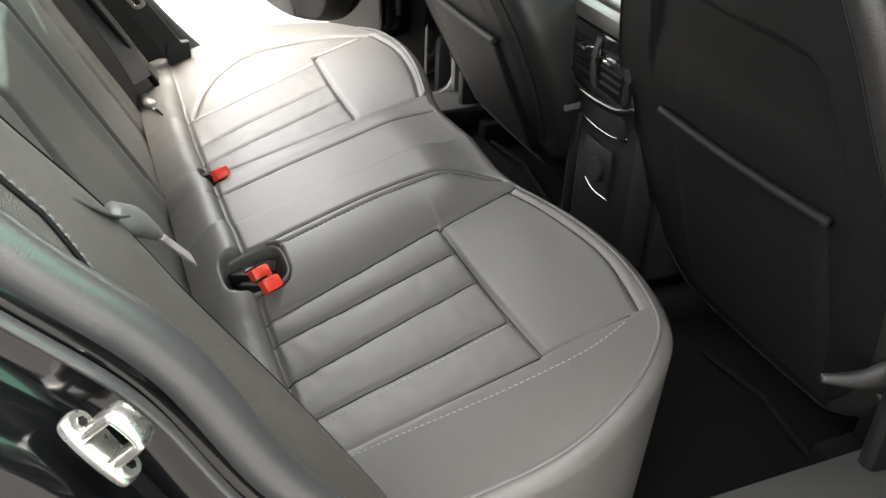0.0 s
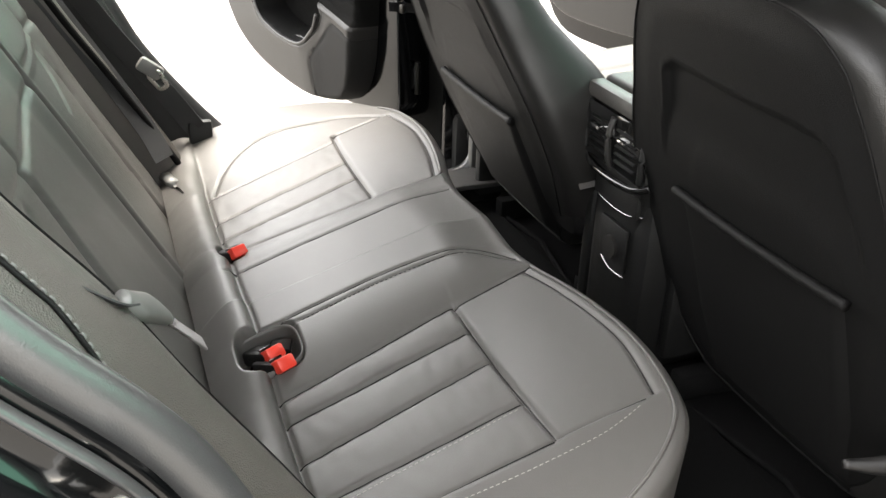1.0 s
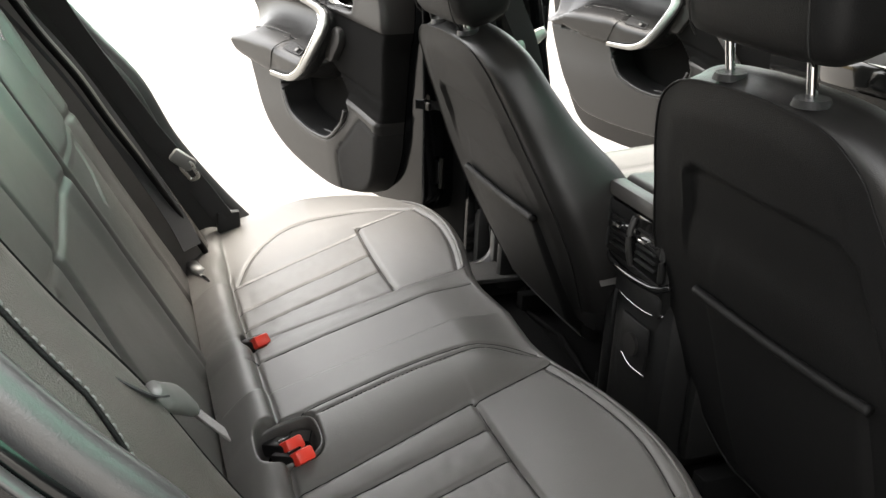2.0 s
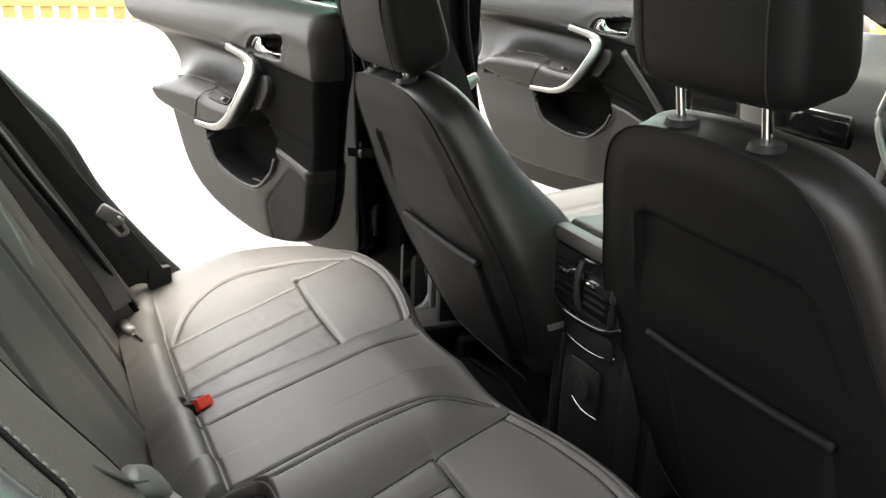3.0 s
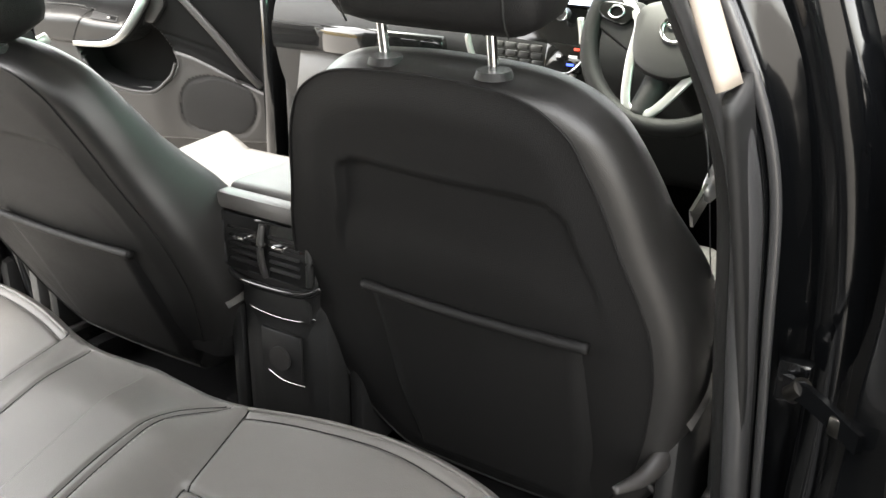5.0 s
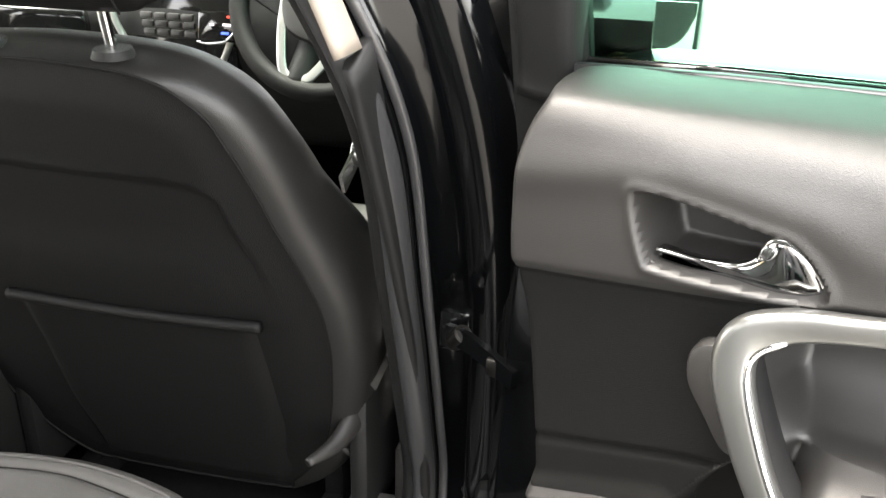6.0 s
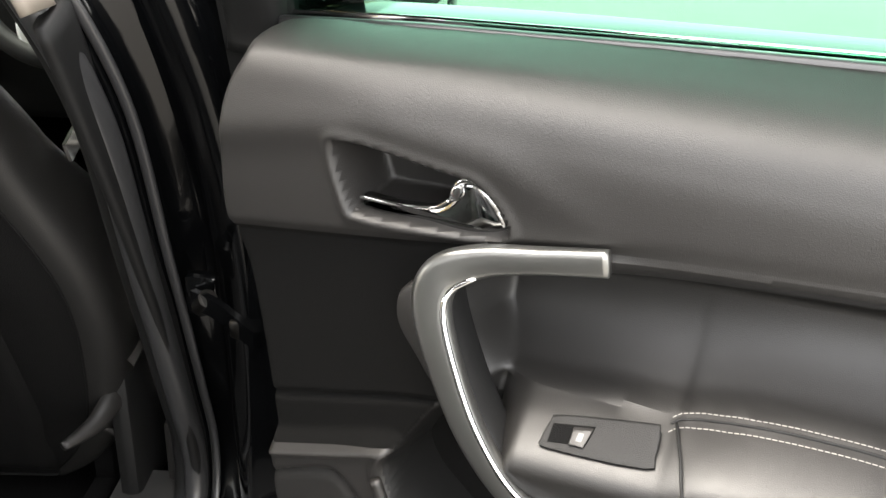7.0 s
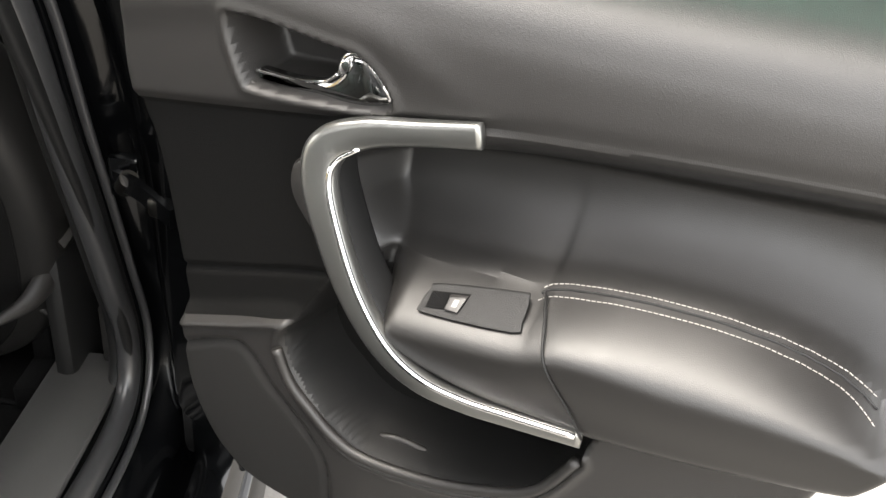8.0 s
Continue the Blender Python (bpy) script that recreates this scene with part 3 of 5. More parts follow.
# ---- the front seats ----
def front_seat(cx, y0, z0, slope, label, drop=0.0, low=-0.385):
    """A seat whose rear map pocket's hem is at (y0, z0); slope: how far the back leans for each metre up."""
    seat = thing("front_seat", (cx, y0 + 0.25, 0.29), label, "car seat", "front seats")
    lean = math.atan(slope)
    up = Vector((0, -math.sin(lean), math.cos(lean)))
    fwd = Vector((0, math.cos(lean), math.sin(lean)))
    org = Vector((cx, y0, z0))

    def at(x, h, d):
        return org + Vector((x, 0, 0)) + up * h + fwd * d
    right = [(0.0, low), (0.13, low + 0.003), (0.185, low + 0.014), (0.240, low + 0.075), (0.278, low + 0.17), (0.300, -0.08), (0.301, 0.02), (0.288, 0.085), (0.265, 0.155), (0.249, 0.212), (0.229, 0.264),
             (0.205, 0.303), (0.168, 0.330), (0.124, 0.344), (0.06, 0.350), (0.0, 0.3515)]
    loop = curve(right + [(-x, h) for x, h in right[-2:0:-1]], 10, True)
    tan = np.roll(loop, -1, 0) - np.roll(loop, 1, 0)
    tan /= np.hypot(*tan.T)[:, None]
    out = np.stack([tan[:, 1], -tan[:, 0]], 1)
    mid = -0.013                               # the back is worn a little to one side
    wide = np.interp(loop[:, 1], (low, -0.20, -0.06, 0.08, 0.18, 0.25, 0.31, 0.354), (0.10, 0.15, 0.17, 0.135, 0.098, 0.086, 0.080, 0.074))
    inset = np.where(loop[:, 0] < -0.02, 0.006, 0.040) * abs(out[:, 0]) + 0.002 * abs(out[:, 1]) * (loop[:, 1] > 0) + 0.02 * abs(out[:, 1]) * (loop[:, 1] < 0)
    seam = loop - out * inset[:, None]
    rows = []
    tuck = loop - out * (np.where(loop[:, 0] < -0.02, 0.016, 0.0) * abs(out[:, 0]))[:, None]
    for p, n_, s_, D, q in zip(tuck, out, seam, wide, inset):
        prof = [(s_, 0.0004), (p - n_ * q * 0.55, 0.005), (p - n_ * q * 0.2, 0.016), (p, 0.036), (p + n_ * 0.002, D * 0.62), (p - n_ * 0.003, D * 0.86),
                (p - n_ * 0.020, D), (p - n_ * 0.050, D - 0.004), (p * (0.66, 0.9), D - 0.035), (p * (0.33, 0.86), D - 0.045), (p * (0.0, 0.84), D - 0.048)]
        rows.append(curve([(*xy, d) for xy, d in prof], 3))
    rows = np.array(rows)
    n, k = rows.shape[:2]
    faces = [(i * k + j, ((i + 1) % n) * k + j, ((i + 1) % n) * k + j + 1, i * k + j + 1) for i in range(n) for j in range(k - 1)]
    # the cover's dark colour holds the shade; the seat cushion keeps the lighter leather
    solid("backrest_cover", [at(x + mid, h, d) for r in rows for x, h, d in r], faces, SHADED_LEATHER, seat, "leather backrest with side bolsters, coloured darker for the shade it stands in")
    tube("seam", [at(x + mid, h, -0.0002) for x, h in seam[::2]], 0.0016, SEAT_BACK, seat, per=1, closed=True)
    # the back panel with a shallow knee recess above the pocket
    rec = [(-0.185, 0.0), (-0.178, 0.17), (-0.165, 0.208), (-0.12, 0.218), (0.0, 0.216), (0.105, 0.214), (0.14, 0.20), (0.158, 0.17), (0.168, 0.0)]
    rec2 = [(-0.125, 0.0), (-0.12, 0.09), (-0.09, 0.106), (0.0, 0.10), (0.09, 0.095), (0.132, 0.075), (0.145, 0.0)]
    top = len(right) * 10 - 10
    nb, nh = 90, 130

    def even(line):
        run = np.r_[0, np.cumsum(np.hypot(*np.diff(line, axis=0).T))]
        at_ = np.linspace(0, run[-1], nh)
        return np.stack([np.interp(at_, run, line[:, 0]), np.interp(at_, run, line[:, 1])], 1)
    right_side, left_side = even(seam[:top + 1]), even(np.vstack([seam[:1], seam[:top - 1:-1]]))
    us = np.linspace(0, 1, nb)
    P = (left_side[None] * (1 - us[:, None, None]) + right_side[None] * us[:, None, None]).reshape(-1, 2)
    PX, PH = P[:, 0], P[:, 1]
    edge_d, _, _ = nearest(P, seam, True)
    P, PX = P + (mid, 0), PX + mid
    soft = step(edge_d, -0.004, 0.05)
    pd = 0.0004 - 0.010 * (1 - (PX / 0.32) ** 2) * soft
    for line, deep, crisp in ((rec, 0.0085, 0.0018), (rec2, -0.0012, 0.0006)):
        q = curve(line, 6, True)
        dd, _, _ = nearest(P, q, True)
        dd = np.where(inside(P, q), dd, -dd)
        fade = step(PH, 0.03, 0.16) if deep > 0 else step(PH, 0.0, 0.08)
        pd += fade * (deep * step(dd, -0.0010, 0.0045) - crisp * np.exp(-((dd + 0.001) / 0.003) ** 2))
    pd += 0.0008 * soft * np.array([noise.noise(Vector((x * 8, h * 8, cx))) for x, h in P])
    solid("back_panel", [at(x, h, q) for x, h, q in zip(PX, PH, pd)], lattice(nb, nh).tolist(), SEAT_BACK, seat, "black vinyl rear panel of the seat back")
    # map pocket with its rolled hem
    gx, gh = np.linspace(-0.172, 0.172, 40), np.linspace(low + 0.045, 0.0, 32)
    pv, px = [], []
    for x in gx:
        for h in gh:
            e = min(0.172 - abs(x), h - low - 0.045)
            hem = 0.006 * (x / 0.172) ** 2
            pv.append(at(x * (1 - 0.12 * step(-h, 0.18, 0.34)), h + hem * (h > -0.05), -0.004 - 0.014 * step(e, 0, 0.03) + 0.004 * math.sin(x * 16) * step(h, -0.1, 0.0)))
    solid("map_pocket", pv, lattice(40, 32).tolist(), SEAT_BACK, seat, "black vinyl map pocket", mend=True)
    tube("pocket_hem", [at(x, 0.004 + 0.006 * (x / 0.172) ** 2, -0.017) for x in np.linspace(-0.173, 0.173, 12)], 0.0075, SEAT_BACK, seat, per=3)
    # headrest on two posts
    for s in (-1, 1):
        x = s * 0.0725 - 0.007
        part("collar", rod(at(x, 0.3465, 0.022), at(x, 0.3545, 0.024), 0.0225, 36, 0.0190), PLASTIC_DARK, seat, "black plastic post guide")
        part("post", rod(at(x, 0.345, 0.0215), at(x, 0.44, 0.034), 0.0062), CHROME, seat, "chrome headrest post")
    hs = np.linspace(0.405, 0.60, 15)
    sx = np.interp(hs, (0.405, 0.412, 0.425, 0.45, 0.50, 0.56, 0.585, 0.60), (0.74, 0.88, 0.95, 0.99, 1.0, 0.97, 0.88, 0.6))
    sy = np.interp(hs, (0.405, 0.412, 0.425, 0.45, 0.52, 0.57, 0.60), (0.45, 0.75, 0.95, 1.0, 0.95, 0.8, 0.4))
    path = [at(0, h - drop, 0.045 + (h - 0.4) * 0.12) for h in hs]
    v, f = sweep(path, ring(0.142, 0.058, 44, 0.42), ups=[fwd], scale=np.stack([sx, sy], 1))
    k = 44
    solid("headrest", v, f, SEAT_BACK, seat, "black vinyl headrest", mend=True)
    for s in (-1, 1):
        line = [at(s * 0.104, h - drop, 0.045 + (h - 0.4) * 0.12 - 0.0575 * q) for h, q in zip(hs, sy)]
        tube("headrest_seam", line[1:], 0.0012, PLASTIC_DARK, seat, per=1)
    # seat cushion, its side shield and rails
    z1 = 0.655
    gy, gx = np.linspace(0, 1, 40), np.linspace(-1, 1, 61)
    cv = []
    yb = y0 + 0.07
    for u in gx:
        for t in gy:
            x, y = 0.288 * u, yb + t * (0.80 - yb)
            e = min((1 - abs(u)) * 0.288, (1 - t) * 0.5)
            z = z1 - 0.05 + 0.05 * t + 0.03 * step(abs(u), 0.55, 0.85) - 0.06 * (1 - step(e, 0, 0.05)) ** 2
            z -= 0.006 * math.exp(-((abs(u) - 0.6) / 0.02) ** 2) + 0.006 * math.exp(-((t - 0.62) / 0.012) ** 2) * (abs(u) < 0.6)
            cv.append((cx + x, y, z))
    solid("seat_cushion", cv, lattice(61, 40).tolist(), LEATHER, seat)
    part("cushion_base", block((0.50, 0.80 - yb - 0.03, 0.16), (cx, (yb + 0.80) / 2, z1 - 0.13), 0.03), SEAT_BACK, seat)
    for s in (-1, 1):
        part("side_shield", block((0.03, 0.50, 0.24), (cx + s * 0.262, (yb + 0.8) / 2, z1 - 0.21), 0.012), PLASTIC_DARK, seat)
        part("seat_rail", block((0.035, 0.52, 0.05), (cx + s * 0.20, 0.56, 0.31), 0.005), CARPET, seat)
        part("rail_leg", block((0.03, 0.06, 0.20), (cx + s * 0.20, 0.40, 0.38), 0.004), CARPET, seat)
        part("rail_leg", block((0.03, 0.06, 0.20), (cx + s * 0.20, 0.72, 0.38), 0.004), PLASTIC_DARK, seat)
    return seat


driver = front_seat(0.3745, 0.236, 0.696, 0.325, "dark grey leather driver's seat with black vinyl back and map pocket", 0.012)
front_seat(-0.376, 0.160, 0.671, 0.45, "dark grey leather passenger seat leaning back, with map pocket", 0.045, -0.33)
# reclining lever and grey belt stalk at the driver's seat
tube("recline_lever", [(0.596, 0.225, 0.505), (0.618, 0.268, 0.508), (0.629, 0.305, 0.520), (0.632, 0.345, 0.532), (0.632, 0.385, 0.524), (0.624, 0.430, 0.506)], 0.012, PLASTIC, driver, "dark plastic reclining lever", scale=[(0.5, 0.5), (0.9, 1.1), (1.1, 1.7), (1.0, 1.6), (0.9, 1.1), (0.7, 0.7)])
tube("lever_stay", [(0.606, 0.325, 0.462), (0.626, 0.338, 0.440), (0.630, 0.385, 0.430), (0.628, 0.430, 0.428)], 0.006, PLASTIC, driver)
tube("belt_stalk", [(0.632, 0.46, 0.49), (0.634, 0.47, 0.44), (0.636, 0.42, 0.40), (0.636, 0.37, 0.375)], 0.012, PLASTIC, driver, scale=[0.6, 1.0, 1.0, 0.8])


# ---- the car's shell ----
def shell(name, bm, mat, label):
    return tagged(part(name, bm, mat, None), label, "car body", kind="structure")


shell("floor", block((1.40, 2.15, 0.04), (0, 0.42, 0.26), 0.01), CARPET, "black carpeted car floor")
bm = bmesh.new()
bmesh.ops.create_grid(bm, x_segments=24, y_segments=8, size=0.5)
for v in bm.verts:
    x, y = v.co.x * 0.36, v.co.y * 0.50
    v.co = (x, 0.02 + y, 0.279 + 0.075 * math.exp(-(x / 0.11) ** 4))
shell("floor_tunnel", bm, CARPET, "low carpeted tunnel across the rear footwell")
roof = block((1.20, 1.68, 0.03), (0, -0.17, 1.425), 0.012)
for v in roof.verts:
    v.co.z += 0.045 * (1 - (v.co.x / 0.6) ** 2) - 0.05 * step(abs(v.co.y + 0.1), 0.6, 1.1)
shell("ceiling", roof, HEADLINER, "light grey fabric headliner")
skin = block((1.30, 1.75, 0.012), (0, -0.17, 1.462), 0.005)
for v in skin.verts:
    v.co.z += 0.045 * (1 - (v.co.x / 0.65) ** 2) - 0.05 * step(abs(v.co.y + 0.1), 0.6, 1.1)
shell("roof", skin, PAINT, "black painted car roof")
shell("parcel_shelf", block((1.22, 0.55, 0.03), (0, -0.995, 1.075), 0.01), CARPET, "dark carpeted parcel shelf behind the backrest")
shell("bulkhead", block((1.36, 0.04, 0.80), (0, -0.80, 0.66), 0.005), CARPET, "dark wall behind the rear seat")
shell("firewall", block((1.46, 0.04, 0.75), (0, 1.48, 0.60), 0.005), CARPET, "black carpeted front bulkhead")
for s in (1, -1):
    shell("rear_quarter_trim", block((0.03, 0.60, 0.46), (s * 0.625, -1.02, 1.24), 0.008, (0, s * -12, 0)), HEADLINER, "light grey rear quarter trim")
    shell("roof_rail", block((0.10, 1.70, 0.06), (s * 0.605, -0.15, 1.41), 0.02), PAINT, "black painted roof rail above the doors")
    shell("outer_wing", block((0.05, 1.10, 0.62), (s * 0.90, -1.28, 0.76), 0.02), PAINT, "black painted rear wing")
    shell("front_wing", block((0.05, 0.95, 0.55), (s * 0.88, 1.65, 0.68), 0.02), PAINT, "black painted front wing")
    shell("wing_filler", block((0.20, 1.0, 0.60), (s * 0.80, -1.35, 0.75), 0.02), PAINT, "black painted rear body side")
    shell("kick_panel", block((0.03, 0.40, 0.76), (s * 0.735, 1.31, 0.66), 0.006), PLASTIC_DARK, "black plastic footwell side")
# out of view; its dark glass is there to dim light on the seat backs
v, f = sweep([(-0.60, -1.26, 1.08), (0.60, -1.26, 1.08)], [(-0.003, 0), (0.003, 0), (0.26, 0.34), (0.254, 0.34)])
tagged(solid("rear_window", v, f, LIGHT_CUT_TINT, smooth=False, mend=True), "unseen rear window, its dark green tint added to cut light from behind", "window", kind="structure")
bm = block((1.24, 0.006, 1.06), (0, 1.17, 1.225), 0, (67, 0, 0))
tagged(part("windscreen", bm, CLEAR, None), "clear sloping windscreen", "window", kind="structure")

# the rear door opening, from the roof down the rear edge, along the sill and up the middle pillar: (y, z)
opening = curve([(-0.93, 1.40), (-0.84, 1.26), (-0.76, 1.135), (-0.69, 1.044), (-0.61, 0.940), (-0.533, 0.845), (-0.473, 0.722), (-0.398, 0.613), (-0.328, 0.527),
                 (-0.25, 0.445), (-0.13, 0.385), (0.04, 0.352), (0.20, 0.338), (0.285, 0.362), (0.305, 0.44), (0.272, 0.55), (0.235, 0.66),
                 (0.19, 0.79), (0.15, 0.93), (0.105, 1.07), (0.085, 1.20), (0.08, 1.39)], 8)
tan = np.gradient(opening, axis=0)
tan /= np.hypot(*tan.T)[:, None]
away = np.stack([tan[:, 1], -tan[:, 0]], 1)     # out of the opening
tumble = sum(0.5 * k * (opening[:, 1] - h + np.hypot(opening[:, 1] - h, 0.05)) for k, h in ((0.32, 1.04), (0.18, 0.95)))


def along_opening(name, s, prof, mat, label, start=0, end=None, structure=True, parent=None):
    rng = range(start, len(opening) if end is None else end)
    prof = np.asarray(prof, float)
    verts = [(s * (px - tumble[i]), *(opening[i] + away[i] * o)) for i in rng for o, px in prof]
    ob = solid(name, verts, lattice(len(rng), len(prof)).tolist(), mat, parent, mend=False)
    if structure:
        tagged(ob, label, "car body", kind="structure")
    return ob


shell("front_jamb", block((0.24, 0.16, 0.86), (-0.850, 1.350, 0.70), 0.02), PAINT, "black painted front door jamb")
shell("pillar_foot", block((0.03, 0.34, 0.24), (-0.722, 0.45, 0.38), 0.012), SILL_GREY, "grey plastic foot of the middle pillar")
for s in (1, -1):
    along_opening("door_jamb", s, curve([(0.012, 0.738), (0.022, 0.744), (0.052, 0.752), (0.075, 0.792), (0.115, 0.812), (0.135, 0.885), (0.150, 0.906), (0.21, 0.914)], 5), PAINT, "gloss black painted rear door jamb and sill")
    along_opening("pillar_trim", s, curve([(0.10, 0.690), (0.03, 0.694), (0.006, 0.702), (0.001, 0.716), (0.010, 0.730)], 4), PLASTIC_DARK, "black plastic trim inside the door opening")
    for name, px, o, rx, ry, words in (("door_seal", 0.731, 0.001, 0.0190, 0.015, "black rubber door seal round the opening"),
                                       ("seal_lip", 0.752, 0.026, 0.004, 0.006, "thin rubber lip of the door seal")):
        path = [(s * (px - tumble[i]), *(opening[i] + away[i] * o)) for i in range(len(opening))]
        v, f = sweep(path, ring(rx, ry, 16), ups=[(s, 0, 0)])
        tagged(solid(name, v, f, RUBBER, mend=True), words, "door seal", kind="structure")
    # middle pillar: beige upper trim, black lower trim, outer skin
    v, f = sweep(curve([(s * 0.711, 0.085, 1.066), (s * 0.668, 0.088, 1.162), (s * 0.616, 0.092, 1.28), (s * 0.56, 0.095, 1.40)], 6), ring(0.026, 0.0075, 20, 0.6), ups=[(s, 0, 0.3)])
    tagged(solid("pillar_trim_upper", v, f, BEIGE, mend=True), "beige plastic upper pillar trim", "pillar trim", kind="structure")
    v, f = sweep(curve([(s * 0.714, 0.10, 1.064), (s * 0.728, 0.16, 0.90), (s * 0.735, 0.22, 0.74), (s * 0.735, 0.29, 0.55), (s * 0.735, 0.34, 0.32)], 6), ring(0.03, 0.008, 20, 0.6), ups=[(s, 0, 0)])
    tagged(solid("pillar_trim_lower", v, f, PLASTIC_DARK, mend=True), "black plastic lower pillar trim", "pillar trim", kind="structure")
    v, f = sweep(curve([(s * 0.64, 0.22, 1.39), (s * 0.765, 0.27, 1.10), (s * 0.805, 0.32, 0.90), (s * 0.815, 0.37, 0.66), (s * 0.815, 0.42, 0.30)], 6), ring(0.10, 0.04, 20, 0.5), ups=[(s, 0, 0.2)])
    tagged(solid("middle_pillar", v, f, PAINT, mend=True), "black middle pillar between the doors", "car body", kind="structure")
    shell("sill_plate", block((0.105, 0.58, 0.014), (s * 0.662, 0.07, 0.358), 0.005), SILL_GREY, "charcoal plastic sill plate")
    shell("front_sill", block((0.16, 0.95, 0.16), (s * 0.765, 0.84, 0.33), 0.02), PLASTIC_DARK, "black plastic front door sill")
    shell("pillar_outer", block((0.09, 0.20, 0.95), (s * 0.868, 0.35, 0.72), 0.02), PAINT, "black painted outer face of the middle pillar")
    shell("sill_trim", block((0.022, 0.92, 0.13), (s * 0.688, 0.80, 0.395), 0.008), PLASTIC, "charcoal plastic trim inside the front sill")
    shell("outer_sill", block((0.06, 2.0, 0.13), (s * 0.865, 0.45, 0.235), 0.02), PAINT, "black painted outer sill")
    shell("sill_end", block((0.11, 0.14, 0.22), (s * 0.858, 0.345, 0.36), 0.02), PLASTIC_DARK, "black sill end below the middle pillar")
    tube_pts = [(s * 0.60, 0.68, 1.41), (s * 0.69, 1.17, 1.23), (s * 0.76, 1.65, 1.03)]
    tagged(tube("front_pillar", tube_pts, 0.04, BEIGE), "beige trimmed windscreen pillar", "pillar trim", kind="structure")


# ---- doors ----
def zmap_same(z):
    return z


def zmap_front(z):
    return 0.878 + (z - 0.85) * 0.976


def car_door(side, hinge, swing, label, front=False, shift=0.0, cell=0.006):
    """A door in its own plane: u from the hinge backwards, w to the cabin, z up. side: 1 right, -1 left."""
    cs, sn = math.cos(swing), math.sin(swing)
    zm = zmap_front if front else zmap_same

    def at(u, w, z):
        return (side * (hinge[0] + u * cs - w * sn), hinge[1] - u * sn - w * cs, zm(z))
    door = thing("car_door", at(0.1, 0, 0.5), label, "car door", "car doors")
    fs = shift
    if front:
        edge = [(0.075, 1.07), (0.055, 1.02), (0.050, 0.95), (0.055, 0.65), (0.050, 0.50), (0.075, 0.452), (0.40, 0.448), (0.68, 0.462), (0.80, 0.510), (0.885, 0.66), (0.935, 0.80), (0.99, 1.0), (1.0, 1.09), (0.5, 1.09)]
        metal = [(0.07, 1.07), (0.01, 0.98), (0.0, 0.50), (0.03, 0.375), (0.40, 0.370), (0.72, 0.385), (0.85, 0.45), (0.94, 0.64), (0.99, 0.80), (1.04, 1.0), (1.05, 1.09), (0.5, 1.09)]
    else:
        edge = [(0.078, 1.068), (0.063, 1.050), (0.052, 1.015), (0.046, 0.945), (0.050, 0.895), (0.060, 0.857), (0.070, 0.75), (0.078, 0.666), (0.088, 0.581), (0.118, 0.508), (0.176, 0.469),
                (0.311, 0.458), (0.480, 0.500), (0.580, 0.560), (0.640, 0.64), (0.675, 0.715), (0.707, 0.79), (0.770, 0.885), (0.90, 0.985), (0.965, 1.106), (0.60, 1.094), (0.326, 1.083), (0.18, 1.075)]
    metal = metal if front else [(0.078, 1.066), (0.055, 1.045), (0.030, 1.012), (0.015, 0.945), (0.010, 0.857), (0.004, 0.75), (0.0, 0.60), (0.0, 0.47), (0.05, 0.450), (0.176, 0.450)] + edge[11:]
    edge = np.array(edge)
    bay_line = [(0.270, 0.912), (0.30, 0.930), (0.39, 0.953), (0.50, 0.966), (0.65, 0.977), (0.80, 0.986), (0.92, 0.985), (0.90, 0.85), (0.74, 0.78), (0.60, 0.82), (0.47, 0.83), (0.375, 0.822), (0.312, 0.808), (0.300, 0.825), (0.278, 0.862), (0.264, 0.895)]
    hole_line = [(0.217, 0.722), (0.208, 0.696), (0.222, 0.662), (0.247, 0.636), (0.272, 0.615), (0.303, 0.604), (0.363, 0.607), (0.418, 0.621), (0.469, 0.645), (0.492, 0.672), (0.510, 0.735), (0.47, 0.748), (0.42, 0.748), (0.36, 0.765), (0.315, 0.80), (0.285, 0.81), (0.25, 0.775)]
    cup_line = [(0.163, 0.998), (0.182, 1.006), (0.255, 0.998), (0.289, 0.992), (0.314, 0.964), (0.305, 0.948), (0.25, 0.944), (0.190, 0.942), (0.176, 0.950)]
    rim = curve(edge, 5, True)
    gu, gz = np.arange(-0.06, 0.9951 + shift, cell), np.arange(0.70 - round(0.27 / cell) * cell, 1.1451, cell)
    U, Zz = (a.ravel() for a in np.meshgrid(gu, gz, indexing="ij"))
    lip_u = (-0.1, 0.03, 0.095, 0.155, 0.215)
    lip_v = (0.60, 0.655, 0.688, 0.714, 0.732) if front else (0.66, 0.668, 0.686, 0.706, 0.724)
    lip_z = np.interp(U - shift, lip_u + (0.24, 0.30), lip_v + (0.722, 0.70))
    row = Zz.copy()
    Zz = Zz + (lip_z - 0.70) * (1 - step(abs(Zz - 0.70), 0.0, 0.13))
    mid_row = 0.70 + round(0.22 / cell) * cell
    joint_z = glide(U - shift, (0.047, 0.236, 0.383, 0.485, 0.649, 0.95), (0.905, 0.933, 0.959, 0.970, 0.982, 1.0))
    Zz = Zz + (joint_z - mid_row) * (1 - step(abs(row - mid_row), 0.0, 0.16))
    P = np.stack([U, Zz], 1)
    dist, near, _ = nearest(P, rim, True)
    ins = inside(P, rim)
    P = np.where(ins[:, None], P, near)
    lip = list(zip(lip_u[1:], lip_v[1:])) + [(0.208, 0.696), (0.222, 0.662), (0.247, 0.636), (0.272, 0.615), (0.303, 0.604), (0.363, 0.607), (0.418, 0.621), (0.469, 0.645), (0.500, 0.695)]
    Q = P - (fs, 0)                              # features slide along a longer door
    u, z = Q[:, 0], Q[:, 1]
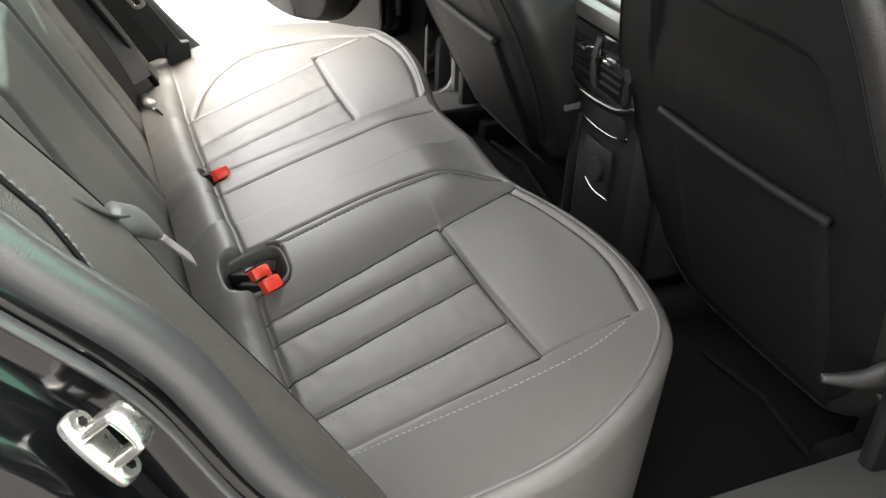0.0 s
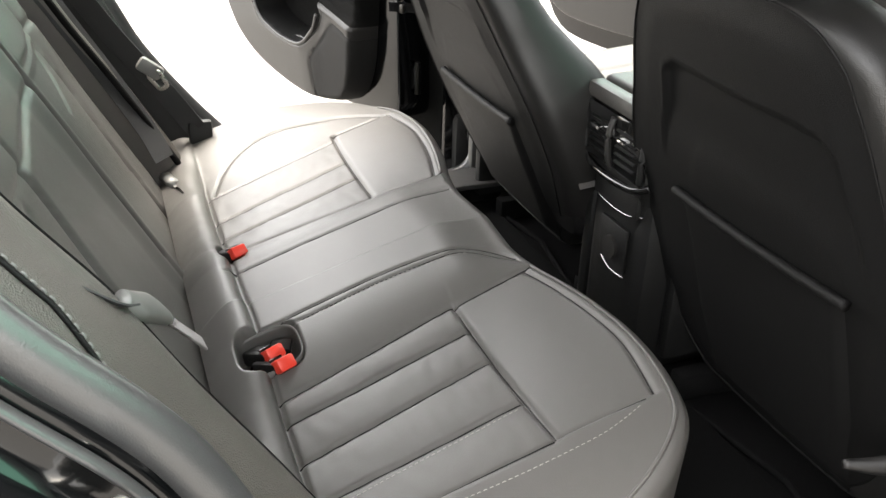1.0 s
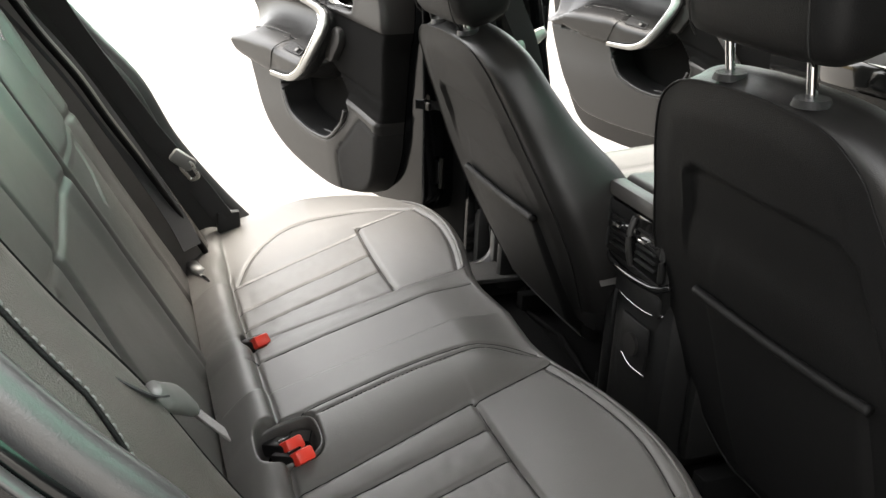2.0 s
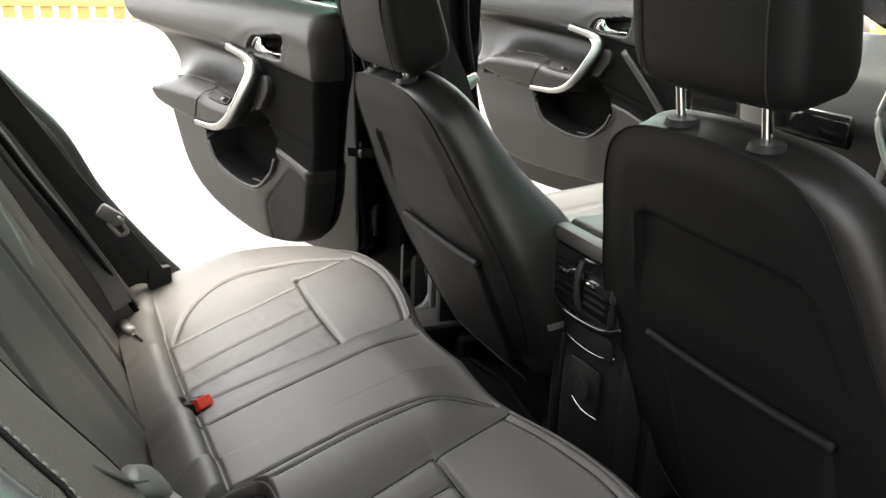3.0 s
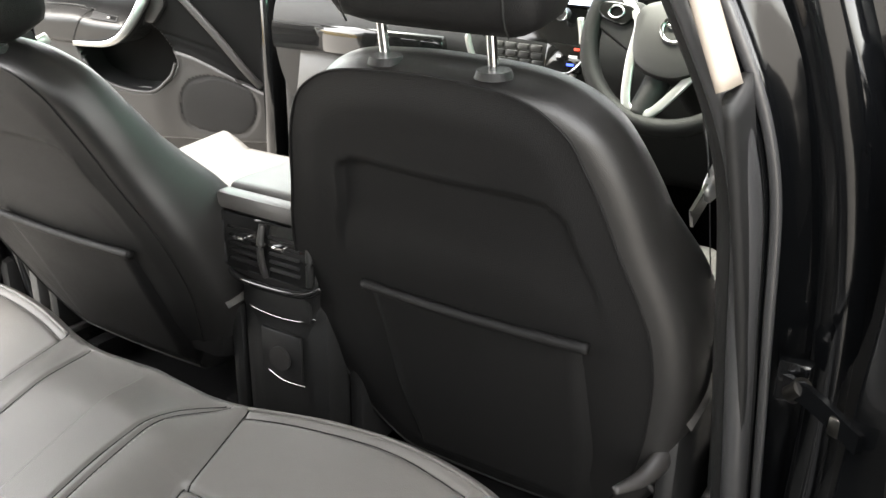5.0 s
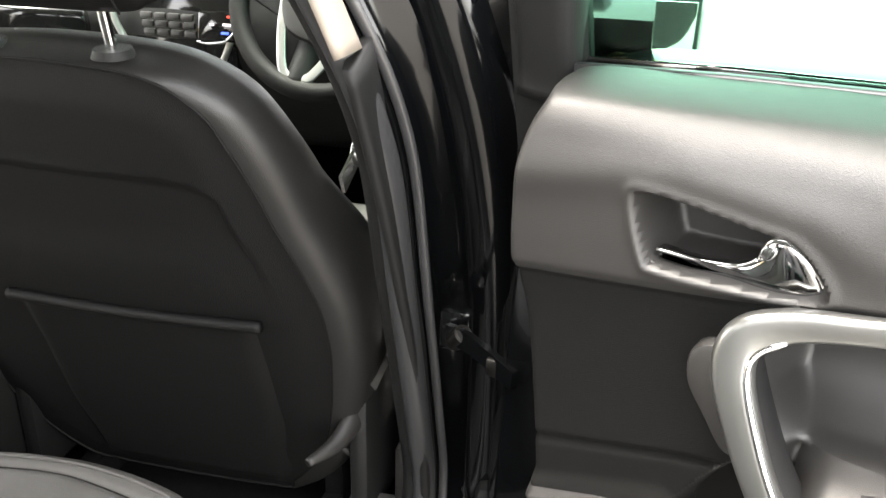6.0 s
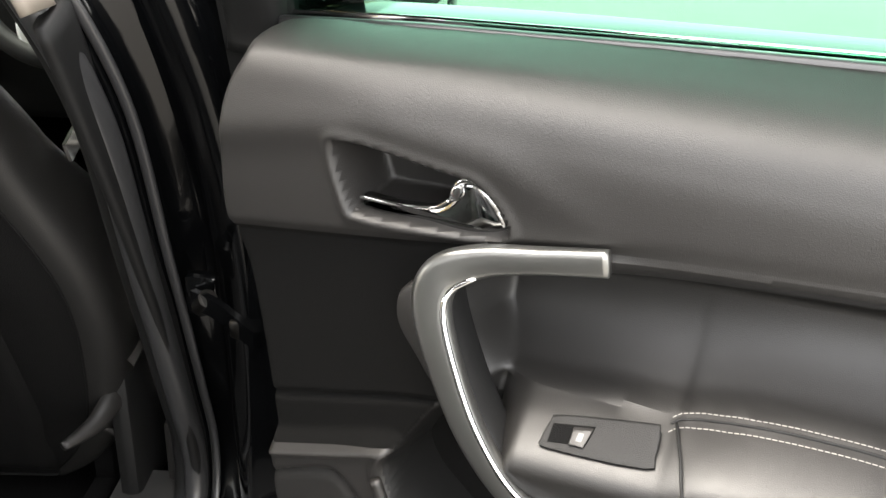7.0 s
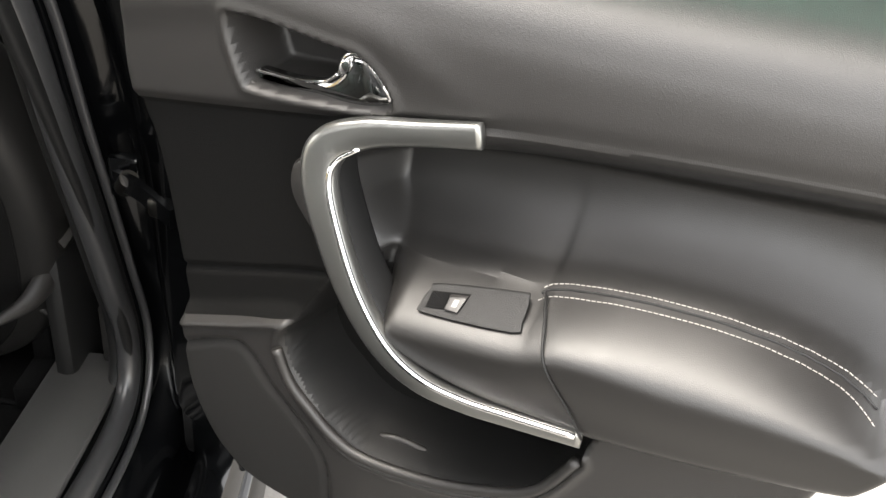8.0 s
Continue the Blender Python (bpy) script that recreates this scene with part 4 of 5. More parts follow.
    e = np.where(ins, dist, 0)
    side_line = curve(list(zip((0.45, 0.60, 0.70, 0.80, 0.93, 1.0, 1.03, 1.05, 1.065, 1.08, 1.10), (0.025, 0.045, 0.046, 0.050, 0.060, 0.062, 0.057, 0.046, 0.028, 0.0, -0.03))), 8)
    w = np.interp(z, *side_line.T)

    def sd(line):
        q = np.asarray(line, float)
        q = curve(q, 5, True)
        dd, _, _ = nearest(Q, q, True)
        return np.where(inside(Q, q), dd, -dd)

    def ld(line):
        return nearest(Q, curve(line, 5))[0]
    split_z = glide(u, (0.047, 0.236, 0.383, 0.485, 0.649, 0.95), (0.905, 0.933, 0.959, 0.970, 0.982, 1.0))
    upper = z > split_z - 0.0004
    w -= 0.010 * step(split_z - z, 0.0, 0.006) * (1 - step(u, 0.20, 0.30))
    # a soft crest that runs back over the handle
    crest = np.interp(u, (0.05, 0.20, 0.30, 0.36, 0.42), (0.992, 1.022, 1.008, 0.985, 0.965))
    w += 0.0035 * np.exp(-((z - crest) / 0.018) ** 2) * (1 - step(u, 0.28, 0.42))
    bay_s = sd(bay_line)
    sunk = step(bay_s / np.interp(z, (0.87, 0.93), (0.020, 0.048)), -0.05, 1.0)
    top_z = glide(u, (0.30, 0.365, 0.441, 0.458, 0.506, 0.547, 0.587, 0.630, 0.664, 0.695, 0.75), (0.826, 0.832, 0.839, 0.843, 0.852, 0.855, 0.8555, 0.8515, 0.843, 0.828, 0.80))
    roof_z = split_z - 0.012
    w -= sunk * (0.074 - 0.064 * np.clip((roof_z - z) / np.maximum(roof_z - top_z, 1e-3), 0, 1) ** 3.5)
    bot_z = glide(u, (0.30, 0.335, 0.37, 0.42, 0.506, 0.58, 0.655, 0.70, 0.75), (0.80, 0.785, 0.765, 0.752, 0.750, 0.757, 0.770, 0.782, 0.785))
    arm = (u > 0.31) & (u < 0.76) & (z < top_z) & (z > bot_z)
    ridge_z = glide(u, (0.30, 0.365, 0.441, 0.475, 0.509, 0.566, 0.639, 0.70, 0.76), (0.788, 0.796, 0.804, 0.814, 0.817, 0.817, 0.821, 0.818, 0.80))
    rise = np.clip((top_z - z) / np.maximum(top_z - ridge_z, 0.008), 0, 1)
    w_arm = 0.052 + 0.060 * np.sin(rise * np.pi / 2) - 0.010 * step(ridge_z - z, 0.0, 0.06)
    w_arm -= 0.006 * np.exp(-((z - bot_z) / 0.006) ** 2)
    w_arm = 0.03 + (w_arm - 0.03) * step(u, 0.30, 0.345)
    blend = step(top_z - z, -0.010, 0.003) * step(z - bot_z, -0.008, 0.002) * step(u, 0.300, 0.312)
    w = w + (np.maximum(w_arm, 0.03) - w) * blend
    hole_s = sd(hole_line)
    w = w - 0.095 * step(hole_s, -0.0005, 0.024) * (1 - blend)
    lip_d = ld(lip)
    below = (z < np.interp(u, lip_u + (0.2151, 0.222, 0.247, 0.303, 0.363, 0.418, 0.469, 0.50, 0.52, 0.8), lip_v + (0.69, 0.662, 0.636, 0.604, 0.607, 0.621, 0.645, 0.695, 0.75, 0.78)))
    w += np.where(below, 0.018 * step(lip_d, 0.0, 0.008), 0) * (1 - blend)
    w += 0.012 * np.exp(-(lip_d / 0.007) ** 2) * (1 - blend)
    w -= 0.005 * np.exp(-(ld([(0.080, 0.731), (0.17, 0.757), (0.265, 0.786)]) / 0.0038) ** 2)
    grille_line = [(0.090, 0.652), (0.145, 0.676), (0.168, 0.672), (0.196, 0.638), (0.251, 0.579), (0.256, 0.52), (0.25, 0.46)]
    if front:
        grille_line = [(0.172, 0.643), (0.205, 0.590), (0.198, 0.510), (0.108, 0.480), (0.013, 0.489), (-0.030, 0.560), (-0.010, 0.625), (0.095, 0.660), (0.172, 0.643)]
    w -= 0.004 * np.exp(-(ld(grille_line) / 0.0046) ** 2)
    grille = inside(Q, curve(grille_line[:-1] if front else grille_line + [(0.18, 0.45), (0.05, 0.45), (0.04, 0.6)], 4, True))
    # the handle's recess
    cup_s = sd(cup_line)
    w -= (0.056 - 0.026 * step(u, 0.262, 0.305)) * step(cup_s, 0.0, 0.018)
    w += 0.0025 * np.exp(-(cup_s / 0.005) ** 2)
    cup = cup_s > 0.002
    w -= (0.0050 - 0.0030 * step(u, 0.36, 0.44)) * np.exp(-((z - split_z) / (0.0046 + 0.004 * step(u, 0.36, 0.44))) ** 2) * step(e, 0.0, 0.01)
    # the rim curls to the metal
    w = -0.030 + (w + 0.030) * np.sqrt(1 - (1 - np.clip(e / 0.017, 0, 1)) ** 2)
    V = np.stack(at(P[:, 0], w, P[:, 1]), 1)
    F = lattice(len(gu), len(gz))
    F = F[ins[F].any(1)]
    c = F[:, 0]
    up_f, arm_f, bay_f, gr_f, ho_f, cu_f = upper[c], arm[c], (bay_s[c] > 0), grille[c], (hole_s[F].mean(1) > 0.0) & ~arm[c], cup[c]
    dark_f = ~up_f & ~arm_f & ~bay_f & ~ho_f & ~gr_f & (row[c] > 0.70 - 0.3 * cell) & (u[c] < 0.33)
    rest = ~(up_f | arm_f | bay_f | gr_f | ho_f | dark_f)
    pick("upper_panel", V, F, up_f & ~cu_f, PLASTIC, door, "soft charcoal upper door panel")
    pick("handle_cup", V, F, up_f & cu_f, PLASTIC, door, "dark recess behind the handle")
    pod_f = arm_f & (u[c] < np.interp(z[c], (0.753, 0.781, 0.815, 0.834, 0.842), (0.506, 0.490, 0.470, 0.460, 0.450)))
    pick("armrest", V, F, arm_f & ~pod_f, VINYL, door, "padded charcoal armrest")
    pick("switch_pod", V, F, pod_f, VINYL, door, "smooth charcoal plastic switch pod")
    pick("door_insert", V, F, bay_f & ~arm_f & ~up_f, VINYL, door)
    pick("speaker_grille", V, F, gr_f, SPEAKER, door, "black speaker cloth")
    # the pocket's inside takes blacker plastic to paint in the shade of its depth
    pick("door_pocket", V, F, ho_f & ~bay_f & ~gr_f & ~up_f, PLASTIC_DARK, door, "door pocket inside, coloured black for the shade of its depth")
    pick("front_cloth", V, F, dark_f, GRILLE, door, "black cloth-covered front part")
    pick("lower_panel", V, F, rest, PLASTIC, door)

    def loc(a, b, c):                            # feature coordinates to the world
        return at(a + fs, b, c)
    # added black sheet: the deep shade at the bottom of the pocket
    slab("pocket_shade", [tuple(q) for q in curve(hole_line, 3, True)], lambda a, b, c: loc(a, -0.033 + c, b), 0.010, GRILLE, door, "matte black sheet that stands for the shade deep in the pocket", bevel=0)
    tube("pocket_rim", [loc(a, 0.062, b) for a, b in lip[4:]], 0.0055, PLASTIC, door, "rounded rim of the door pocket", per=5)
    tube("bottle_rest", [loc(a, b, c) for a, b, c in ((0.284, 0.034, 0.588), (0.296, 0.031, 0.602), (0.316, 0.029, 0.610), (0.345, 0.029, 0.610), (0.395, 0.031, 0.600))], 0.0042, PLASTIC, door, "curved lip inside the door pocket")
    # silver pull handle
    mid = [(0.388, 0.957), (0.339, 0.948), (0.298, 0.939), (0.270, 0.923), (0.266, 0.897), (0.284, 0.857), (0.309, 0.815), (0.340, 0.779), (0.373, 0.759), (0.410, 0.750), (0.450, 0.748), (0.505, 0.748)]
    off = (0.068, 0.070, 0.074, 0.080, 0.086, 0.096, 0.104, 0.108, 0.108, 0.104, 0.100, 0.096)
    wide = ((0.95, 0.8), (0.95, 1.0), (1.15, 1.1), (1.50, 1.2), (1.45, 1.2), (1.30, 1.2), (1.15, 1.2), (1.0, 1.2), (0.9, 1.1), (0.8, 1.0), (0.75, 0.9), (0.7, 0.8))
    path = curve([(a, b, c) for (a, c), b in zip(mid, off)], 8)
    flat = np.gradient(path[:, ::2], axis=0)
    flat = np.stack([flat[:, 1], -flat[:, 0]], 1) / np.hypot(*flat.T)[:, None]
    half_w = curve(wide, 8)[:, 0] * 0.0105
    keen = [loc(p[0] - q[0] * h * 0.80, p[1] + 0.0072, p[2] - q[1] * h * 0.80) for p, q, h in zip(path, flat, half_w)][17:]
    path = np.array([loc(*p) for p in path])
    cab = np.array(at(0, 1, 0.9)) - np.array(at(0, 0, 0.9))
    v, f = sweep(path, ring(0.0105, 0.0075, 20, 0.62), ups=[cab], scale=curve(wide, 8))
    solid("pull_handle", v, f, HANDLE_SILVER, door, "satin silver pull handle", mend=True)
    tube("handle_edge", keen[::2], 0.0026, CHROME, door, "bright inner edge of the pull handle", per=2, scale=[(0.5, 0.5)] + [(1, 1)] * (len(keen[::2]) - 1))
    path2 = np.array([loc(a, b - 0.026, c) for a, b, c in curve([(a, b, c) for (a, c), b in zip(mid[2:11], off[2:11])], 8)])
    v, f = sweep(path2, ring(0.010, 0.022, 14, 0.6), ups=[cab])
    solid("handle_back", v, f, PLASTIC_DARK, door, mend=True)
    fin = curve([(0.228, 0.892), (0.226, 0.865), (0.243, 0.838), (0.264, 0.812), (0.29, 0.82), (0.275, 0.87), (0.250, 0.90)], 5, True)
    slab("finger_grip", fin, lambda a, b, c: loc(a, 0.045 + c, b), 0.022, PLASTIC, door, bevel=0.006)
    # chrome lever
    lever = curve([(0.184, 0.956), (0.215, 0.9555), (0.246, 0.9600), (0.262, 0.971), (0.267, 0.984), (0.277, 0.988), (0.294, 0.980), (0.310, 0.959), (0.300, 0.9490), (0.270, 0.9465), (0.235, 0.9460), (0.205, 0.9475)], 5, True)

    def on_lever(a, b, c):
        return loc(a, 0.036 + 0.004 * math.sin(min(max((a - 0.244) / 0.066, 0), 1) * 3.1) + c, b)
    lv = slab("inner_handle", lever, on_lever, 0.014, DARK_CHROME, door, "chrome-edged inner door handle", bevel=0.006)
    tube("handle_edge", [on_lever(a, b, 0.013) for a, b in curve([(0.184, 0.956), (0.215, 0.9560), (0.246, 0.9605), (0.260, 0.970)], 6)], 0.0016, CHROME, lv, "chrome edge", per=1)
    tube("handle_rim", [on_lever(a, b, 0.0125) for a, b in curve([(0.262, 0.971), (0.267, 0.985), (0.278, 0.989), (0.295, 0.980), (0.310, 0.959), (0.307, 0.951)], 6)], 0.0026, CHROME, lv, "chrome rim", per=1)
    slab("handle_knob", curve([(0.262, 0.974), (0.263, 0.981), (0.269, 0.984), (0.273, 0.979), (0.268, 0.972)], 4, True), lambda a, b, c: on_lever(a, b, c + 0.012), 0.004, CHROME, lv, bevel=0.0015)
    part("lock_mark", block((0.006, 0.002, 0.0028), loc(0.209, 0.044, 0.9495), 0.0008), RED, door, "small red lock mark")
    v, f = sweep([loc(a, 0.052, b) for a, b in curve([(0.178, 0.947), (0.20, 0.9425), (0.25, 0.9445), (0.302, 0.949), (0.316, 0.957)], 6)], ring(0.0022, 0.003, 8), ups=[cab])
    solid("cup_lip", v, f, PLASTIC, door, mend=True)
    # window switch on its plate
    def plate(a, b, c):
        k = (b - 0.816 - 0.09 * (a - 0.361)) / 0.016
        return loc(a, 0.0945 - 0.024 * k + c, b)
    ol = curve([(0.361, 0.818), (0.364, 0.827), (0.370, 0.8305), (0.432, 0.8405), (0.441, 0.840), (0.443, 0.828), (0.438, 0.8225), (0.368, 0.8155)], 3, True)
    sw = slab("switch_plate", ol, plate, 0.0022, PLASTIC_DARK, door, "black window switch plate", bevel=0.0008)
    slab("switch_well", [(0.3665, 0.8185), (0.3665, 0.8265), (0.397, 0.8315), (0.394, 0.8225)], lambda a, b, c: plate(a, b, c + 0.0022), 0.0008, CARPET, sw, bevel=0)
    slab("switch_rocker", [(0.382, 0.8215), (0.382, 0.8285), (0.396, 0.8308), (0.393, 0.8225)], lambda a, b, c: plate(a, b, c + 0.0022), 0.004, PLASTIC, sw, bevel=0.001)
    slab("switch_mark", [(0.3865, 0.8245), (0.387, 0.828), (0.391, 0.8285), (0.3905, 0.825)], lambda a, b, c: plate(a, b, c + 0.0062), 0.0008, LED_WHITE, sw, "white switch mark", bevel=0)
    # armrest seam with two rows of thread
    def skin(a, c, over):
        near_to = (u - a) ** 2 + (z - c) ** 2
        k = near_to < 0.0055 ** 2
        g = np.exp(-near_to[k] / 0.003 ** 2)
        return loc(a, float((w[k] * g).sum() / g.sum()) + over, c)
    seam = curve([(0.446, 0.838), (0.460, 0.8435), (0.506, 0.852), (0.547, 0.855), (0.587, 0.8555), (0.630, 0.8515), (0.664, 0.843), (0.690, 0.830)], 10)
    for dz in (0.0024, -0.0026):
        stitches("stitching", [skin(a, c + dz, 0.0006) for a, c in seam], np.array(cab) + (0, 0, 0.6), THREAD, door, length=0.0032, gap=0.0010, r=0.0004)
    tube("armrest_seam", [skin(a, c, 0.0) for a, c in seam[::2]], 0.0013, PLASTIC_DARK, door, per=2)
    tube("armrest_joint", [loc(0.450, 0.060, 0.842), loc(0.460, 0.090, 0.834), loc(0.470, 0.1125, 0.815), loc(0.490, 0.107, 0.781), loc(0.506, 0.103, 0.753)], 0.0011, PLASTIC_DARK, door)
    # metal shell, window frame, glass and waist strip
    slab("door_shell", [tuple(p) for p in curve(metal, 3, True)], lambda a, b, c: at(a, -0.13 + c, b), 0.098, PAINT, door, "gloss black door metal", bevel=0.006)
    if not front:
        slab("outer_skin", [(-0.055, 1.06), (-0.06, 0.90), (-0.055, 0.60), (-0.05, 0.35), (0.16, 0.36), (0.26, 0.41), (0.30, 0.50), (0.12, 0.56), (0.10, 1.06)], lambda a, b, c: at(a, -0.142 + c, b), 0.011, CARPET, door, "black outer door skin", bevel=0.002)
    if front:
        v, f = sweep(curve([loc(0.187, 0.056, 0.900), loc(0.086, 0.054, 0.790), loc(0.0, 0.050, 0.685), loc(-0.045, 0.036, 0.630)], 5), ring(0.011, 0.008, 12, 0.7), ups=[cab])
        solid("panel_crease", v, f, PLASTIC, door, "slanting crease across the front of the panel", mend=True)
        for hz in (0.90, 0.58):
            part("hinge", block((0.06, 0.03, 0.06), at(0.012, -0.07, hz), 0.006, (0, 0, -side * math.degrees(swing))), PAINT, door, "black painted door hinge")
        posts = [[(0.10, 1.07), (0.30, 1.22), (0.55, 1.42)], [(0.55, 1.42), (1.03, 1.43)], [(1.03, 1.43), (1.03, 1.09)]]
        pane = [(0.12, 1.07), (0.32, 1.22), (0.56, 1.41), (1.02, 1.42), (1.02, 1.08)]
    else:
        posts = [[(0.030, 1.03), (0.040, 1.15), (0.065, 1.42)], [(0.065, 1.42), (0.60, 1.43)], [(0.60, 1.43), (0.80, 1.32), (0.955, 1.11)]]
        pane = [(0.045, 1.05), (0.07, 1.41), (0.60, 1.42), (0.79, 1.31), (0.945, 1.10)]

    def slant(a, b, c=0.0):
        return at(a, -0.045 + 0.33 * max(b - 1.05, 0) + c, b)
    for p in posts:
        v, f = sweep([slant(*q) for q in curve(p, 6)], ring(0.030, 0.022, 14, 0.5), ups=[cab])
        solid("window_frame", v, f, PLASTIC_DARK, door, "black window frame", mend=True)
    slab("window_pane", pane, lambda a, b, c: slant(a, b, c - 0.012), 0.004, TINT, door, "green-tinted window glass", bevel=0)
    waist = [(0.062, 1.066), (0.192, 1.076), (0.344, 1.084), (0.442, 1.089), (0.60, 1.096), (0.94, 1.104)] if not front else [(0.08, 1.075), (0.5, 1.092), (1.0, 1.092)]
    v, f = sweep([at(a, -0.046, b + 0.002) for a, b in waist], ring(0.0028, 0.0028, 10, 0.8), ups=[(0, 0, 1)])
    solid("waist_strip", v, f, CHROME, door, "bright chrome waist strip", mend=True)
    v, f = sweep([at(a, -0.030, b - 0.004) for a, b in waist], ring(0.006, 0.006, 10, 0.6), ups=[(0, 0, 1)])
    solid("waist_seal", v, f, RUBBER, door, mend=True)
    if not front:
        corner = [(0.000, 0.97), (0.036, 1.010), (0.048, 1.045), (0.064, 1.068), (0.066, 1.12), (0.078, 1.25), (0.092, 1.41), (0.02, 1.41), (0.0, 1.2)]
        slab("frame_panel", corner, lambda a, b, c: slant(a, b, c - 0.018), 0.022, PLASTIC_DARK, door, bevel=0.004)
        for hz in (0.955, 0.56):
            hg = part("hinge", block((0.055, 0.03, 0.06), at(0.012, -0.085, hz), 0.006, (0, 0, -side * math.degrees(swing))), PAINT, door, "black painted door hinge")
            part("hinge_pin", rod(at(-0.014, -0.08, hz - 0.04), at(-0.014, -0.08, hz + 0.04), 0.007), STEEL, hg)
            part("bolt", rod(at(0.02, -0.071, hz), at(0.02, -0.064, hz), 0.008, 6), STEEL, hg)
    return door, at, loc


car_door(1, (0.8372, 0.1096), 0.4033, "open black rear door with charcoal trim and silver handle", cell=0.0026)
car_door(-1, (0.8372, 0.1096), 0.3804, "open black rear door on the far side with silver handle")
car_door(-1, (0.8675, 1.2746), 0.3799, "open black front passenger door with silver handle", True, 0.1285)
car_door(1, (0.835, 1.2746), radians(90), "closed black driver's door with charcoal trim", True, 0.1285)


def check_strap(s):
    strap_ob = thing("door_check_strap", (s * 0.80, 0.20, 0.73), "greased metal door check strap in the hinge gap", "door check strap", "door check straps")
    part("mount", block((0.035, 0.02, 0.05), (s * 0.785, 0.225, 0.732), 0.004), PAINT, strap_ob)
    a, b = Vector((s * 0.780, 0.208, 0.734)), Vector((s * 0.868, 0.122, 0.738))
    v, f = sweep(curve([a, a.lerp(b, 0.4) + Vector((0, 0, 0.006)), b], 6), [(-0.004, -0.011), (0.004, -0.011), (0.004, 0.011), (-0.004, 0.011)])
    solid("arm", v, f, PAINT, strap_ob, "worn metal arm", smooth=False, mend=True)
    part("roller", rod((s * 0.788, 0.204, 0.726), (s * 0.800, 0.192, 0.744), 0.011), STEEL, strap_ob)
    part("stop", block((0.016, 0.014, 0.022), tuple(a.lerp(b, 0.72)), 0.004, (0, 0, -s * 25)), STEEL, strap_ob)


check_strap(1), check_strap(-1)


def striker(s):
    """The latch loop on the rear jamb."""
    st = thing("door_striker", (s * 0.785, -0.575, 0.835), "bright zinc-plated door striker on the jamb", "door striker", "door strikers")
    out = Vector((s * 0.314, 0.65, 0.70)).normalized()
    up = Vector((s * 0.404, 0.576, -0.724)).normalized()
    up = (up - out * up.dot(out)).normalized()
    right = out.cross(up)
    org = Vector((s * 0.783, -0.582, 0.830))

    def at(a, b, c):
        return org + right * a * 0.60 + up * b * 0.60 + out * c * 0.85
    ol = curve([(-0.012, -0.043), (0.012, -0.043), (0.018, -0.02), (0.018, 0.02), (0.012, 0.043), (-0.012, 0.043), (-0.018, 0.02), (-0.018, -0.02)], 4, True)
    slab("base_plate", ol, at, 0.006, ZINC, st, bevel=0.0015)
    v, f = sweep(curve([at(0.0, 0.020, 0.004), at(0.0, 0.020, 0.032), at(0, 0.014, 0.038), at(0, -0.014, 0.038), at(0, -0.020, 0.032), at(0, -0.020, 0.004)], 6), ring(0.0035, 0.0085, 12, 0.5), ups=[right])
    solid("loop", v, f, ZINC, st, "bright striker loop", mend=True)
    slab("wedge", [(-0.016, -0.014), (0.016, -0.014), (0.012, 0.012), (-0.012, 0.012)], lambda a, b, c: at(a, b, c + 0.005), 0.006, ZINC, st, bevel=0.003)
    for b in (-0.031, 0.031):
        bolt = part("bolt", rod(at(0.0, b, 0.005), at(0.0, b, 0.011), 0.0074, 20), ZINC, st)
        part("socket", rod(at(0.0, b, 0.0108), at(0.0, b, 0.0118), 0.0036, 6), PIANO, bolt)


striker(1), striker(-1)


def door_mirror():
    m = thing("door_mirror", (0.92, 1.0, 0.92), "black door mirror on the driver's door", "door mirror")
    v, f = sweep([(0.88, 0.985, 0.945), (0.90, 0.983, 0.945), (0.95, 0.975, 0.945), (1.00, 0.968, 0.945), (1.03, 0.965, 0.945), (1.042, 0.963, 0.945)], ring(0.050, 0.085, 26, 0.55), ups=[(0, 0, 1)],
                 scale=[[0.45, 0.5], [0.8, 0.85], [1, 1], [1, 1], [0.85, 0.9], [0.4, 0.5]])
    solid("housing", v, f, PAINT, m, mend=True)
    part("bezel", block((0.168, 0.016, 0.150), (0.954, 0.912, 0.945), 0.006, (0, 0, 3)), PLASTIC_DARK, m)
    part("glass", block((0.152, 0.004, 0.134), (0.954, 0.890, 0.945), 0.001, (7, 0, 3)), MIRROR, m, "mirror glass")
    part("foot", block((0.06, 0.06, 0.05), (0.89, 1.0, 0.925), 0.012), PLASTIC_DARK, m)


door_mirror()


